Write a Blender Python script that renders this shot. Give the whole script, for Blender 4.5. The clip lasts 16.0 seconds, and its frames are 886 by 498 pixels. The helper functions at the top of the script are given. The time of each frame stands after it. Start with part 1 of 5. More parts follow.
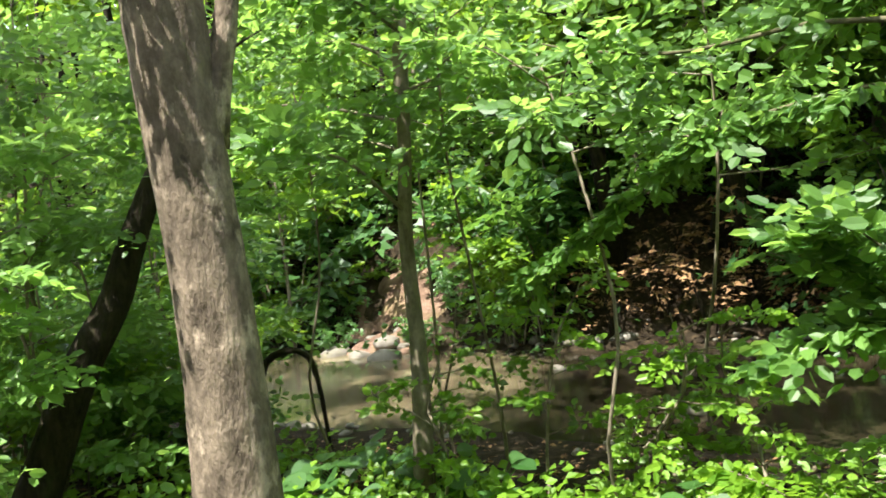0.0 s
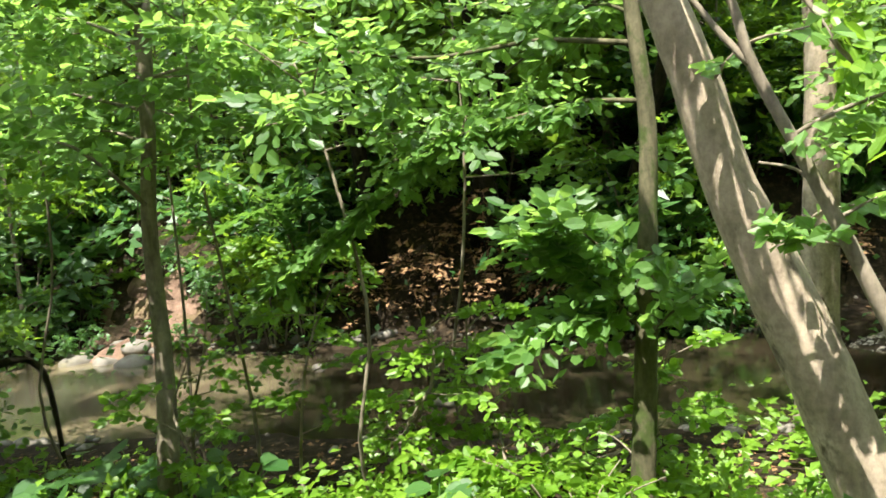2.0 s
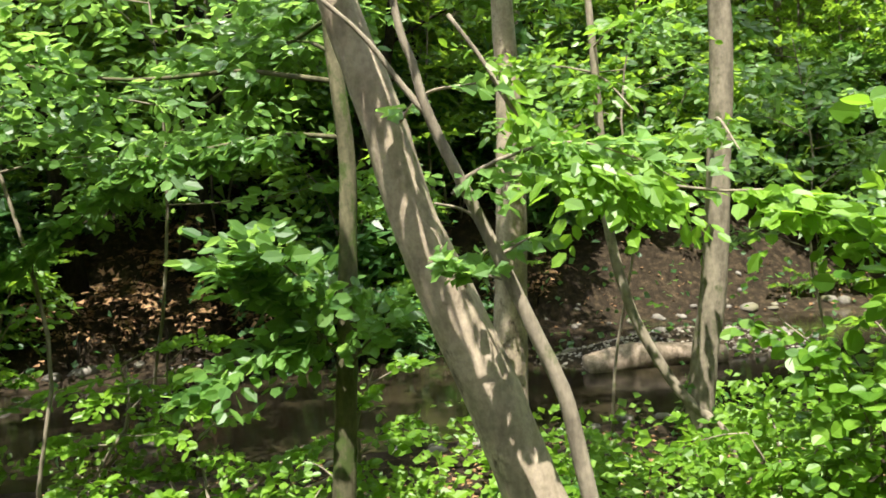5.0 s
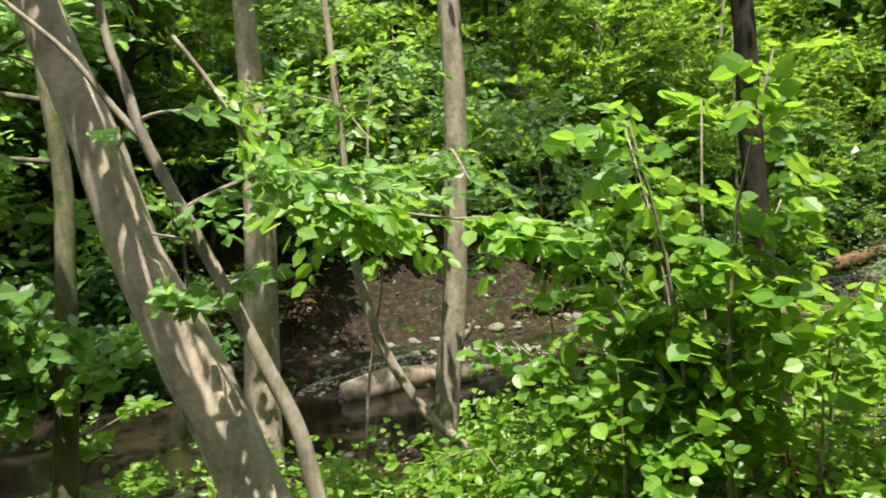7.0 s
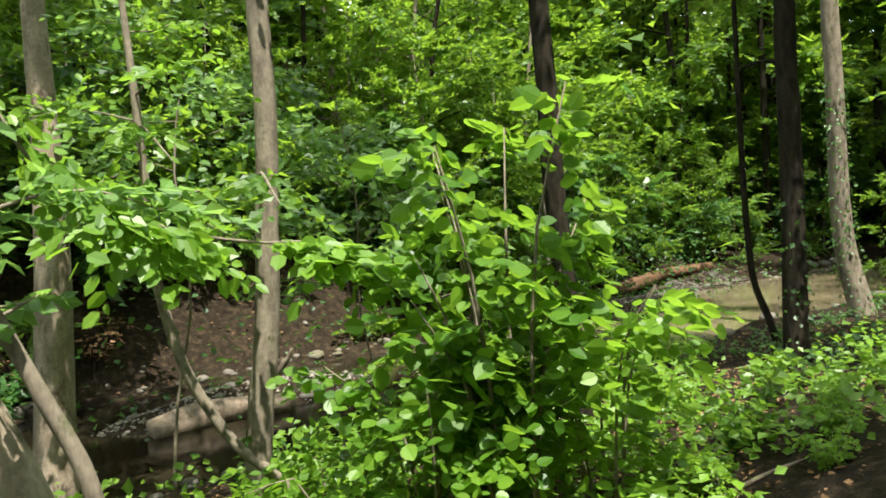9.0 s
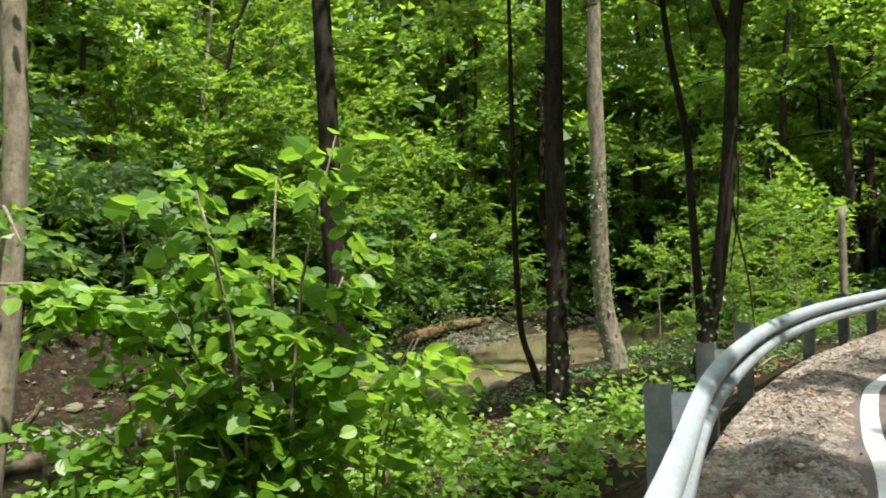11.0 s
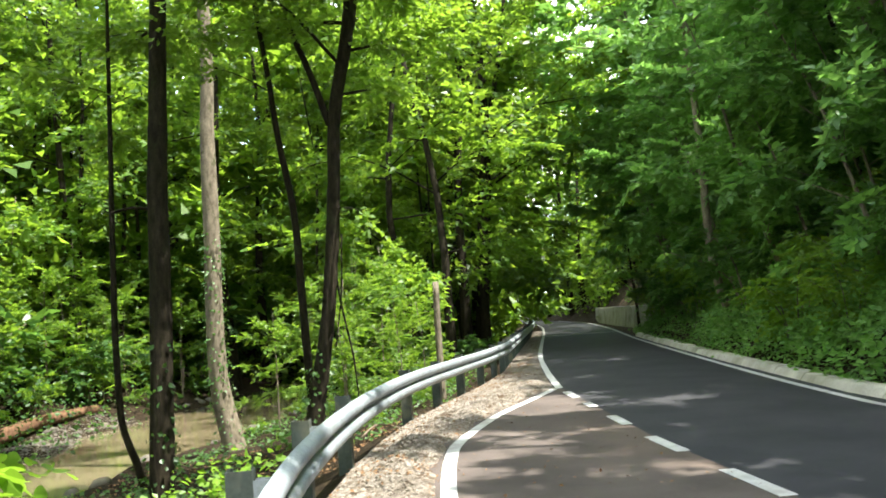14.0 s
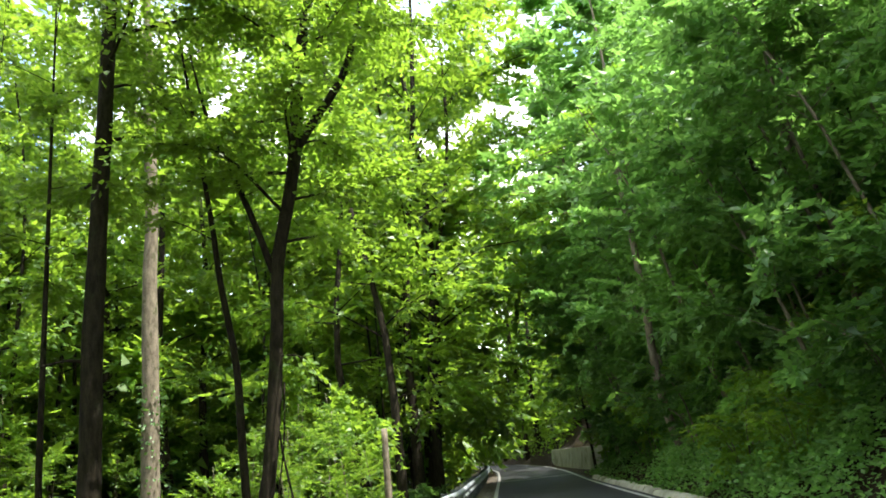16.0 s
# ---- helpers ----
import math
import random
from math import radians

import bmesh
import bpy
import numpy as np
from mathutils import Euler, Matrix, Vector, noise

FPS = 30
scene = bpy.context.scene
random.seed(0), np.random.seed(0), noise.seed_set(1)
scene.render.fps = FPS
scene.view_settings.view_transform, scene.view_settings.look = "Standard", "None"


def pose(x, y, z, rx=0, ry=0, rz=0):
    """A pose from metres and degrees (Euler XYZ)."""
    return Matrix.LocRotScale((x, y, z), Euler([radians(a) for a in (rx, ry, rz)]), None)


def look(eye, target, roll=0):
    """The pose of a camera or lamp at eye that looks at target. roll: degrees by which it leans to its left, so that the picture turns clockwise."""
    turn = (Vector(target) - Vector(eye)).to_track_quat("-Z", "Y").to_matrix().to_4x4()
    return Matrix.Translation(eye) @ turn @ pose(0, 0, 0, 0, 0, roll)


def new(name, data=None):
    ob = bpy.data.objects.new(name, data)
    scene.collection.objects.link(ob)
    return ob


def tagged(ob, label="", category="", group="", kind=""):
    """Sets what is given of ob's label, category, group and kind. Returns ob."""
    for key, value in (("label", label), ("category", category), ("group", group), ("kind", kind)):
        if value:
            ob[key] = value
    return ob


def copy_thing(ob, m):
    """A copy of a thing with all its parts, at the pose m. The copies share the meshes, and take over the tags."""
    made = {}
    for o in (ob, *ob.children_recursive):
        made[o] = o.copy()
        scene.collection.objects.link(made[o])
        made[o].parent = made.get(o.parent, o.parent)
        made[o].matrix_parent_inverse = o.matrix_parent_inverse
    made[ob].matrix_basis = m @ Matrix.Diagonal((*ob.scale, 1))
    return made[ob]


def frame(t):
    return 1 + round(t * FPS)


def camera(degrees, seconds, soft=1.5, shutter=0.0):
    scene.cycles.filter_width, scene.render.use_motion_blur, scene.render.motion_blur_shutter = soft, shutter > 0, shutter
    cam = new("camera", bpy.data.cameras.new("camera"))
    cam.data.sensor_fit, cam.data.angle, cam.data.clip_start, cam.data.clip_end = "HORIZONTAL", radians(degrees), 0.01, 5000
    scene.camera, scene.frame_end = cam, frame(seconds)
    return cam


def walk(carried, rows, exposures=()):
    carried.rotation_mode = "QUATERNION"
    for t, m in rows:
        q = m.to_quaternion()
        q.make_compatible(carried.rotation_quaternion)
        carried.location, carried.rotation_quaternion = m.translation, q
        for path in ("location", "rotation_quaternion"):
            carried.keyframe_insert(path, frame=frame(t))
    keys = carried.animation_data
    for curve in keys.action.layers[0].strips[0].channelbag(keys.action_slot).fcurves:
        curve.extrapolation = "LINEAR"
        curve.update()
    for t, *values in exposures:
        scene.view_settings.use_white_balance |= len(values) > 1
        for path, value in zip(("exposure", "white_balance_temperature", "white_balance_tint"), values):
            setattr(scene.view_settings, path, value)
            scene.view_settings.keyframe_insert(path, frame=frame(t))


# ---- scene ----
# Camera: held beside a guard rail, turning from the creek to the road.
cam = camera(58.85, 16.0, soft=1.7, shutter=0.2)
ROWS = [
    (0.0, -0.022, -0.004, 1.503, 87.91, 6.27, 26.87),
    (0.5, -0.014, -0.001, 1.492, 87.81, 5.30, 23.20),
    (1.0, -0.007, 0.014, 1.488, 86.78, 5.45, 17.94),
    (1.5, 0.010, 0.033, 1.475, 86.07, 5.49, 12.67),
    (2.0, 0.071, 0.029, 1.479, 86.18, 5.23, 9.93),
    (2.5, 0.144, 0.024, 1.489, 86.46, 5.03, 8.80),
    (3.0, 0.177, 0.026, 1.490, 86.65, 4.28, 4.82),
    (3.5, 0.169, 0.045, 1.493, 86.45, 4.08, -0.21),
    (4.0, 0.187, 0.020, 1.499, 86.49, 3.64, -4.20),
    (6.5, 0.325, -0.036, 1.509, 86.92, 4.69, -20.91),
    (7.0, 0.374, -0.037, 1.499, 87.31, 4.27, -27.00),
    (7.5, 0.397, -0.044, 1.494, 87.29, 4.00, -31.84),
    (8.0, 0.390, -0.041, 1.477, 87.40, 4.54, -35.14),
    (10.5, 0.536, -0.154, 1.477, 90.42, 2.34, -49.71),
    (11.0, 0.541, -0.186, 1.478, 91.07, 2.04, -54.95),
    (11.5, 0.546, -0.222, 1.487, 91.54, 1.87, -60.08),
    (12.0, 0.562, -0.262, 1.497, 91.93, 1.85, -65.21),
    (12.5, 0.582, -0.309, 1.503, 92.33, 2.24, -70.13),
    (13.0, 0.597, -0.343, 1.500, 92.71, 2.67, -74.61),
    (13.5, 0.611, -0.384, 1.508, 93.51, 3.37, -78.27),
    (14.0, 0.638, -0.431, 1.523, 95.00, 4.19, -81.57),
    (14.5, 0.678, -0.479, 1.537, 96.89, 5.01, -84.39),
    (15.0, 0.694, -0.501, 1.539, 99.12, 5.60, -86.11),
    (15.5, 0.683, -0.517, 1.536, 102.37, 5.84, -86.06),
    (16.0, 0.654, -0.526, 1.536, 105.06, 6.13, -84.85),
]
walk(cam, [(t, pose(x, y, z, rx, ry, rz)) for t, x, y, z, rx, ry, rz in ROWS], exposures=[(0.0, 2.65), (4.2, 2.4), (7.0, 2.15), (11.0, 1.85), (13.5, 2.3), (14.5, 2.45), (16.0, 2.25)])

# ---- light: high summer sun from over the road-side hill ----
SUN_FROM = Vector((-0.2, -0.98, 0)).normalized()
SUN_ELEV = radians(66)
world = bpy.data.worlds.new("sky")
scene.world = world
world.use_nodes = True
wn = world.node_tree.nodes
sky = wn.new("ShaderNodeTexSky")
sky.sky_type, sky.sun_disc = "NISHITA", False
sky.sun_elevation = SUN_ELEV
sky.sun_rotation = math.atan2(SUN_FROM.x, SUN_FROM.y)
wl = world.node_tree.links
tc = wn.new("ShaderNodeTexCoord")
cl = wn.new("ShaderNodeTexNoise")
cl.inputs["Scale"].default_value, cl.inputs["Detail"].default_value, cl.inputs["Roughness"].default_value = 2.2, 6.0, 0.6
wl.new(tc.outputs["Generated"], cl.inputs["Vector"])
cr = wn.new("ShaderNodeValToRGB")
cr.color_ramp.elements[0].position, cr.color_ramp.elements[1].position = 0.42, 0.58
wl.new(cl.outputs[0], cr.inputs[0])
cm = wn.new("ShaderNodeMix")
cm.data_type = "RGBA"
wl.new(cr.outputs[0], cm.inputs[0])
wl.new(sky.outputs[0], cm.inputs[6])
cm.inputs[7].default_value = (7.2, 7.2, 7.3, 1)
wl.new(cm.outputs[2], wn["Background"].inputs[0])
wn["Background"].inputs[1].default_value = 0.15
sun_data = bpy.data.lights.new("sun", "SUN")
sun_data.energy, sun_data.angle, sun_data.color = 3.4, radians(0.5), (1.0, 0.95, 0.86)
sun = new("sun", sun_data)
sun_dir = SUN_FROM * math.cos(SUN_ELEV) + Vector((0, 0, math.sin(SUN_ELEV)))
sun.matrix_world = look(sun_dir * 60, (0, 0, 0))


# ---- materials ----
def material(name):
    m = bpy.data.materials.new(name)
    m.use_nodes = True
    nt = m.node_tree
    return m, nt, nt.nodes["Principled BSDF"]


def node(nt, kind, ins=None, **props):
    n = nt.nodes.new(kind)
    for k, v in props.items():
        setattr(n, k, v)
    for k, v in (ins or {}).items():
        if hasattr(v, "is_linked"):
            nt.links.new(v, n.inputs[k])
        else:
            n.inputs[k].default_value = v
    return n


def ramp(nt, fac, stops):
    n = nt.nodes.new("ShaderNodeValToRGB")
    nt.links.new(fac, n.inputs[0])
    e = n.color_ramp.elements
    while len(e) < len(stops):
        e.new(0.5)
    for el, (p, c) in zip(e, stops):
        el.position, el.color = p, (*c, 1) if len(c) == 3 else c
    return n.outputs[0]


def coords(nt, scale=(1, 1, 1)):
    g = nt.nodes.new("ShaderNodeNewGeometry")
    m = node(nt, "ShaderNodeMapping", {"Vector": g.outputs["Position"], "Scale": scale})
    return m.outputs[0]


def noise_tex(nt, vec, scale, detail=4.0, rough=0.6):
    return node(nt, "ShaderNodeTexNoise", {"Vector": vec, "Scale": scale, "Detail": detail, "Roughness": rough}).outputs[0]


def mixc(nt, fac, a, b, blend="MIX"):
    n = node(nt, "ShaderNodeMix", data_type="RGBA", blend_type=blend)
    for i, v in ((0, fac), (6, a), (7, b)):
        if hasattr(v, "is_linked"):
            nt.links.new(v, n.inputs[i])
        else:
            n.inputs[i].default_value = (*v, 1) if isinstance(v, tuple) and len(v) == 3 else v
    return n.outputs[2]


def bump(nt, bs, height, strength=0.5, dist=0.02):
    b = node(nt, "ShaderNodeBump", {"Height": height, "Strength": strength, "Distance": dist})
    nt.links.new(b.outputs[0], bs.inputs["Normal"])


def leaf_material(name, dark, light, through_col, share=0.45, rough=0.45):
    m, nt, bs = material(name)
    g = nt.nodes.new("ShaderNodeNewGeometry")
    oi = nt.nodes.new("ShaderNodeObjectInfo")
    mixr = node(nt, "ShaderNodeMath", {0: g.outputs["Random Per Island"], 1: oi.outputs["Random"]}, operation="ADD")
    half = node(nt, "ShaderNodeMath", {0: mixr.outputs[0], 1: 0.5}, operation="MULTIPLY")
    patch = noise_tex(nt, coords(nt), 1.1, 2.0)
    fac = node(nt, "ShaderNodeMath", {0: half.outputs[0], 1: patch}, operation="ADD")
    f2 = node(nt, "ShaderNodeMath", {0: fac.outputs[0], 1: 0.5}, operation="SUBTRACT")
    col = ramp(nt, f2.outputs[0], [(0.1, dark), (0.85, light)])
    vein = noise_tex(nt, coords(nt), 60.0, 2.0)
    col2 = mixc(nt, 0.3, col, ramp(nt, vein, [(0.3, (0.25, 0.25, 0.25)), (0.7, (1, 1, 1))]), "MULTIPLY")
    nt.links.new(col2, bs.inputs["Base Color"])
    bs.inputs["Roughness"].default_value = rough
    bs.inputs["Specular IOR Level"].default_value = 0.5
    tr = node(nt, "ShaderNodeBsdfTranslucent", {"Color": mixc(nt, 0.55, col, through_col)})
    mx = node(nt, "ShaderNodeMixShader", {0: share, 1: bs.outputs[0], 2: tr.outputs[0]})
    nt.links.new(mx.outputs[0], nt.nodes["Material Output"].inputs[0])
    return m


def bark_material(name, dark, light, patch, stretch=0.25, scale=9.0, depth=0.02, patch_at=0.6):
    m, nt, bs = material(name)
    v = coords(nt, (1, 1, stretch))
    n1 = noise_tex(nt, v, scale, 6.0, 0.65)
    n2 = noise_tex(nt, coords(nt, (1, 1, 0.6)), 4.6, 5.0, 0.65)
    n3 = noise_tex(nt, coords(nt), 28.0, 3.0)
    base = ramp(nt, n1, [(0.3, dark), (0.68, light)])
    col = mixc(nt, ramp(nt, n2, [(patch_at, (0, 0, 0)), (patch_at + 0.08, (1, 1, 1))]), base, patch)
    col = mixc(nt, 0.35, col, ramp(nt, n3, [(0.35, (0.35, 0.35, 0.35)), (0.6, (1, 1, 1))]), "MULTIPLY")
    nt.links.new(col, bs.inputs["Base Color"])
    bs.inputs["Roughness"].default_value = 0.9
    bs.inputs["Specular IOR Level"].default_value = 0.15
    bump(nt, bs, n1, 0.9, depth)
    return m


def rough_material(name, dark, light, scale, rough=0.85, fine=60.0, strength=0.5, dist=0.01, stain=None, metal=0.0):
    m, nt, bs = material(name)
    v = coords(nt)
    n1 = noise_tex(nt, v, scale, 5.0)
    n2 = noise_tex(nt, v, fine, 3.0)
    col = ramp(nt, n1, [(0.3, dark), (0.7, light)])
    col = mixc(nt, 0.4, col, ramp(nt, n2, [(0.3, (0.4, 0.4, 0.4)), (0.65, (1, 1, 1))]), "MULTIPLY")
    if stain:
        n3 = noise_tex(nt, v, scale * 0.4, 4.0)
        col = mixc(nt, ramp(nt, n3, [(0.52, (0, 0, 0)), (0.66, (1, 1, 1))]), col, stain)
    nt.links.new(col, bs.inputs["Base Color"])
    bs.inputs["Roughness"].default_value = rough
    bs.inputs["Metallic"].default_value = metal
    if not metal:
        bs.inputs["Specular IOR Level"].default_value = 0.2
    bump(nt, bs, n2, strength, dist)
    return m


LEAF = leaf_material("leaf_beech", (0.042, 0.108, 0.026), (0.155, 0.295, 0.062), (0.45, 0.72, 0.13), 0.5)
LEAF_HAZEL = leaf_material("leaf_hazel", (0.045, 0.125, 0.010), (0.175, 0.32, 0.026), (0.40, 0.68, 0.05), 0.46)
LEAF_FAR = leaf_material("leaf_woods", (0.028, 0.085, 0.012), (0.12, 0.24, 0.028), (0.46, 0.70, 0.05), 0.52)
LEAF_HILL = leaf_material("leaf_hillside", (0.062, 0.165, 0.04), (0.17, 0.34, 0.07), (0.36, 0.66, 0.12), 0.5)
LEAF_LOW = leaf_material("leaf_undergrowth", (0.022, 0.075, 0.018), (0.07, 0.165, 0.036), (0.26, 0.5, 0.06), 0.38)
LEAF_DRY = rough_material("dry_leaf", (0.10, 0.05, 0.022), (0.30, 0.18, 0.09), 14.0, 0.8, 80.0, 0.2)
BARK_PALE = bark_material("bark_pale", (0.17, 0.135, 0.095), (0.40, 0.33, 0.245), (0.085, 0.066, 0.046), 0.5, 7.0, 0.015, 0.57)
BARK_MOTTLED = bark_material("bark_mottled", (0.06, 0.048, 0.035), (0.23, 0.185, 0.135), (0.36, 0.295, 0.22), 0.4, 10.0, 0.05, 0.54)
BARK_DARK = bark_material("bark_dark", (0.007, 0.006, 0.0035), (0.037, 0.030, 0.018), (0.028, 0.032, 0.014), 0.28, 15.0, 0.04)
BARK_GREY = bark_material("bark_grey", (0.10, 0.085, 0.06), (0.27, 0.23, 0.17), (0.08, 0.09, 0.04), 0.3, 12.0, 0.012)
ROTTEN = bark_material("rotten_wood", (0.05, 0.028, 0.017), (0.20, 0.115, 0.065), (0.05, 0.055, 0.02), 0.5, 14.0, 0.015)
BARK_MOSSY = bark_material("bark_mossy", (0.04, 0.04, 0.02), (0.15, 0.135, 0.08), (0.055, 0.075, 0.022), 0.3, 12.0, 0.015, 0.5)
DEADWOOD = bark_material("deadwood", (0.10, 0.075, 0.05), (0.27, 0.215, 0.16), (0.24, 0.2, 0.15), 0.6, 14.0, 0.012)
STONE = rough_material("creek_stone", (0.085, 0.076, 0.062), (0.20, 0.183, 0.155), 3.0, 0.8, 45.0, 0.5, 0.01, (0.12, 0.11, 0.07))
CLAY = rough_material("clay", (0.075, 0.045, 0.03), (0.24, 0.155, 0.11), 2.6, 0.9, 26.0, 1.0, 0.05, (0.13, 0.10, 0.05))
VERGE = rough_material("verge_soil", (0.07, 0.052, 0.037), (0.36, 0.32, 0.265), 6.0, 0.95, 45.0, 1.0, 0.05, (0.10, 0.07, 0.045))
GRAVEL = rough_material("gravel", (0.16, 0.14, 0.115), (0.46, 0.42, 0.355), 9.0, 0.9, 70.0, 1.0, 0.03, (0.12, 0.088, 0.06))
ASPHALT_NEW = rough_material("asphalt_road", (0.026, 0.027, 0.031), (0.048, 0.048, 0.053), 0.9, 0.75, 160.0, 0.5, 0.004)
ASPHALT_OLD = rough_material("asphalt_layby", (0.062, 0.052, 0.047), (0.125, 0.103, 0.091), 0.8, 0.85, 150.0, 0.5, 0.004, (0.105, 0.082, 0.068))
PAINT = rough_material("road_paint", (0.40, 0.40, 0.385), (0.62, 0.62, 0.60), 5.0, 0.7, 70.0, 0.3, 0.002, (0.36, 0.34, 0.32))
CONCRETE = rough_material("concrete", (0.38, 0.35, 0.30), (0.58, 0.55, 0.48), 1.6, 0.85, 40.0, 0.4, 0.006, (0.24, 0.23, 0.17))
POST_STEEL = rough_material("weathered_steel", (0.04, 0.055, 0.05), (0.085, 0.105, 0.095), 5.0, 0.6, 35.0, 0.1, 0.002, (0.15, 0.15, 0.11), 0.2)
STEEL = rough_material("galvanised_steel", (0.24, 0.285, 0.31), (0.40, 0.45, 0.475), 4.0, 0.48, 35.0, 0.08, 0.002, (0.26, 0.285, 0.285), 0.3)


def ground_material():
    m, nt, bs = material("forest_floor")
    v = coords(nt)
    a, b, c = noise_tex(nt, v, 0.55, 5.0), noise_tex(nt, v, 7.0, 6.0, 0.7), noise_tex(nt, v, 40.0, 3.0)
    soil = ramp(nt, b, [(0.3, (0.013, 0.010, 0.007)), (0.52, (0.032, 0.024, 0.015)), (0.75, (0.105, 0.075, 0.044))])
    green = ramp(nt, c, [(0.3, (0.015, 0.04, 0.008)), (0.7, (0.05, 0.11, 0.02))])
    col = mixc(nt, ramp(nt, a, [(0.62, (0, 0, 0)), (0.85, (0.7, 0.7, 0.7))]), soil, green)
    nt.links.new(col, bs.inputs["Base Color"])
    bs.inputs["Roughness"].default_value = 0.95
    bs.inputs["Specular IOR Level"].default_value = 0.08
    h = node(nt, "ShaderNodeMath", {0: b, 1: c}, operation="ADD")
    bump(nt, bs, h.outputs[0], 1.0, 0.06)
    return m


def water_material():
    m, nt, bs = material("creek_water")
    v = coords(nt, (0.6, 1.6, 1))
    n1 = noise_tex(nt, coords(nt), 0.7, 3.0)
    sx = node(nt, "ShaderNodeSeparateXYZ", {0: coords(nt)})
    # distance from x = 3, unevened by noise, sets the painted sun
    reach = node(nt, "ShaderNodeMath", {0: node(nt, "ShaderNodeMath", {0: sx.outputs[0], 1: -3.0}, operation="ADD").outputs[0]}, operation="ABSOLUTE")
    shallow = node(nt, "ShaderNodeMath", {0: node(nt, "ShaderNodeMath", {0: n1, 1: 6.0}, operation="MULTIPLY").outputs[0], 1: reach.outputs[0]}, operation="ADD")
    sun_share = ramp(nt, node(nt, "ShaderNodeMath", {0: shallow.outputs[0], 1: 0.05}, operation="MULTIPLY").outputs[0], [(0.5, (0, 0, 0)), (0.75, (1, 1, 1))])
    # shade over the middle and sun at both ends, put into the colour
    shaded_water = ramp(nt, n1, [(0.3, (0.007, 0.006, 0.0035)), (0.7, (0.026, 0.021, 0.012))])
    sunlit_water = ramp(nt, n1, [(0.3, (0.09, 0.075, 0.043)), (0.7, (0.17, 0.14, 0.085))])
    col = mixc(nt, sun_share, shaded_water, sunlit_water)
    nt.links.new(col, bs.inputs["Base Color"])
    bs.inputs["Roughness"].default_value = 0.09
    bs.inputs["IOR"].default_value = 1.33
    bump(nt, bs, noise_tex(nt, v, 5.0, 3.0), 0.16, 0.02)
    return m


GROUND = ground_material()
WATER = water_material()


# ---- mesh helpers ----
def raw(name, verts, faces, mat, smooth=True):
    me = bpy.data.meshes.new(name)
    verts = np.asarray(verts, dtype=np.float32)
    if isinstance(faces, np.ndarray):
        k = faces.shape[1]
        me.vertices.add(len(verts))
        me.vertices.foreach_set("co", verts.ravel())
        me.loops.add(faces.size)
        me.loops.foreach_set("vertex_index", faces.astype(np.int32).ravel())
        me.polygons.add(len(faces))
        me.polygons.foreach_set("loop_start", np.arange(0, faces.size, k, dtype=np.int32))
        me.update(calc_edges=True)
    else:
        me.from_pydata(verts.tolist(), [], faces)
    me.polygons.foreach_set("use_smooth", np.full(len(me.polygons), smooth))
    me.materials.append(mat)
    me.update()
    return me


def part(name, me, parent, label=""):
    ob = new(name, me)
    if parent is not None:
        ob.parent = parent
    return tagged(ob, label)


def bm_mesh(name, bm, mat, smooth=False):
    me = bpy.data.meshes.new(name)
    bm.to_mesh(me)
    bm.free()
    me.polygons.foreach_set("use_smooth", np.full(len(me.polygons), smooth))
    me.materials.append(mat)
    return me


def smooth_path(pts, n):
    """n points on a Catmull-Rom curve through pts (each a row of numbers)."""
    p = np.asarray(pts, float)
    p = np.vstack([2 * p[0] - p[1], p, 2 * p[-1] - p[-2]])
    t = np.linspace(0, len(p) - 3 - 1e-6, n)
    i = t.astype(int)
    f = (t - i)[:, None]
    a, b, c, d = p[i], p[i + 1], p[i + 2], p[i + 3]
    return 0.5 * (2 * b + (c - a) * f + (2 * a - 5 * b + 4 * c - d) * f ** 2 + (3 * b - a - 3 * c + d) * f ** 3)


def tube(name, pts, mat, rings=10, sides=8, knob=0.06, seed=0):
    """A tapered, slightly uneven limb through rows of x, y, z, radius."""
    rg = np.random.default_rng(seed)
    q = smooth_path(pts, rings)
    c, r = q[:, :3], np.maximum(q[:, 3], 0.002)
    d = np.gradient(c, axis=0)
    d /= np.linalg.norm(d, axis=1)[:, None]
    ref = np.where(np.abs(d[:, 2:3]) > 0.8, np.array([[1.0, 0, 0]]), np.array([[0, 0, 1.0]]))
    ref = np.repeat(ref[:1], rings, 0)
    a = np.cross(d, ref)
    a /= np.linalg.norm(a, axis=1)[:, None]
    b = np.cross(d, a)
    ang = np.linspace(0, 2 * np.pi, sides, endpoint=False)
    phase = rg.uniform(0, 6.28, 3)
    tt = np.linspace(0, 1, rings)[:, None]
    wob = 1 + knob * (np.sin(2 * ang + phase[0] + 5 * tt) + 0.7 * np.sin(3 * ang + phase[1] - 9 * tt) + rg.normal(0, 0.5, (rings, sides)))
    v = c[:, None, :] + (r[:, None] * wob)[:, :, None] * (np.cos(ang)[None, :, None] * a[:, None, :] + np.sin(ang)[None, :, None] * b[:, None, :])
    v = v.reshape(-1, 3)
    i = np.arange(rings - 1)[:, None] * sides
    j = np.arange(sides)[None, :]
    k = (j + 1) % sides
    f = np.stack([i + j, i + k, i + sides + k, i + sides + j], -1).reshape(-1, 4)
    faces = f.tolist() + [list(range(sides))[::-1], list(range((rings - 1) * sides, rings * sides))]
    return raw(name, v, faces, mat)


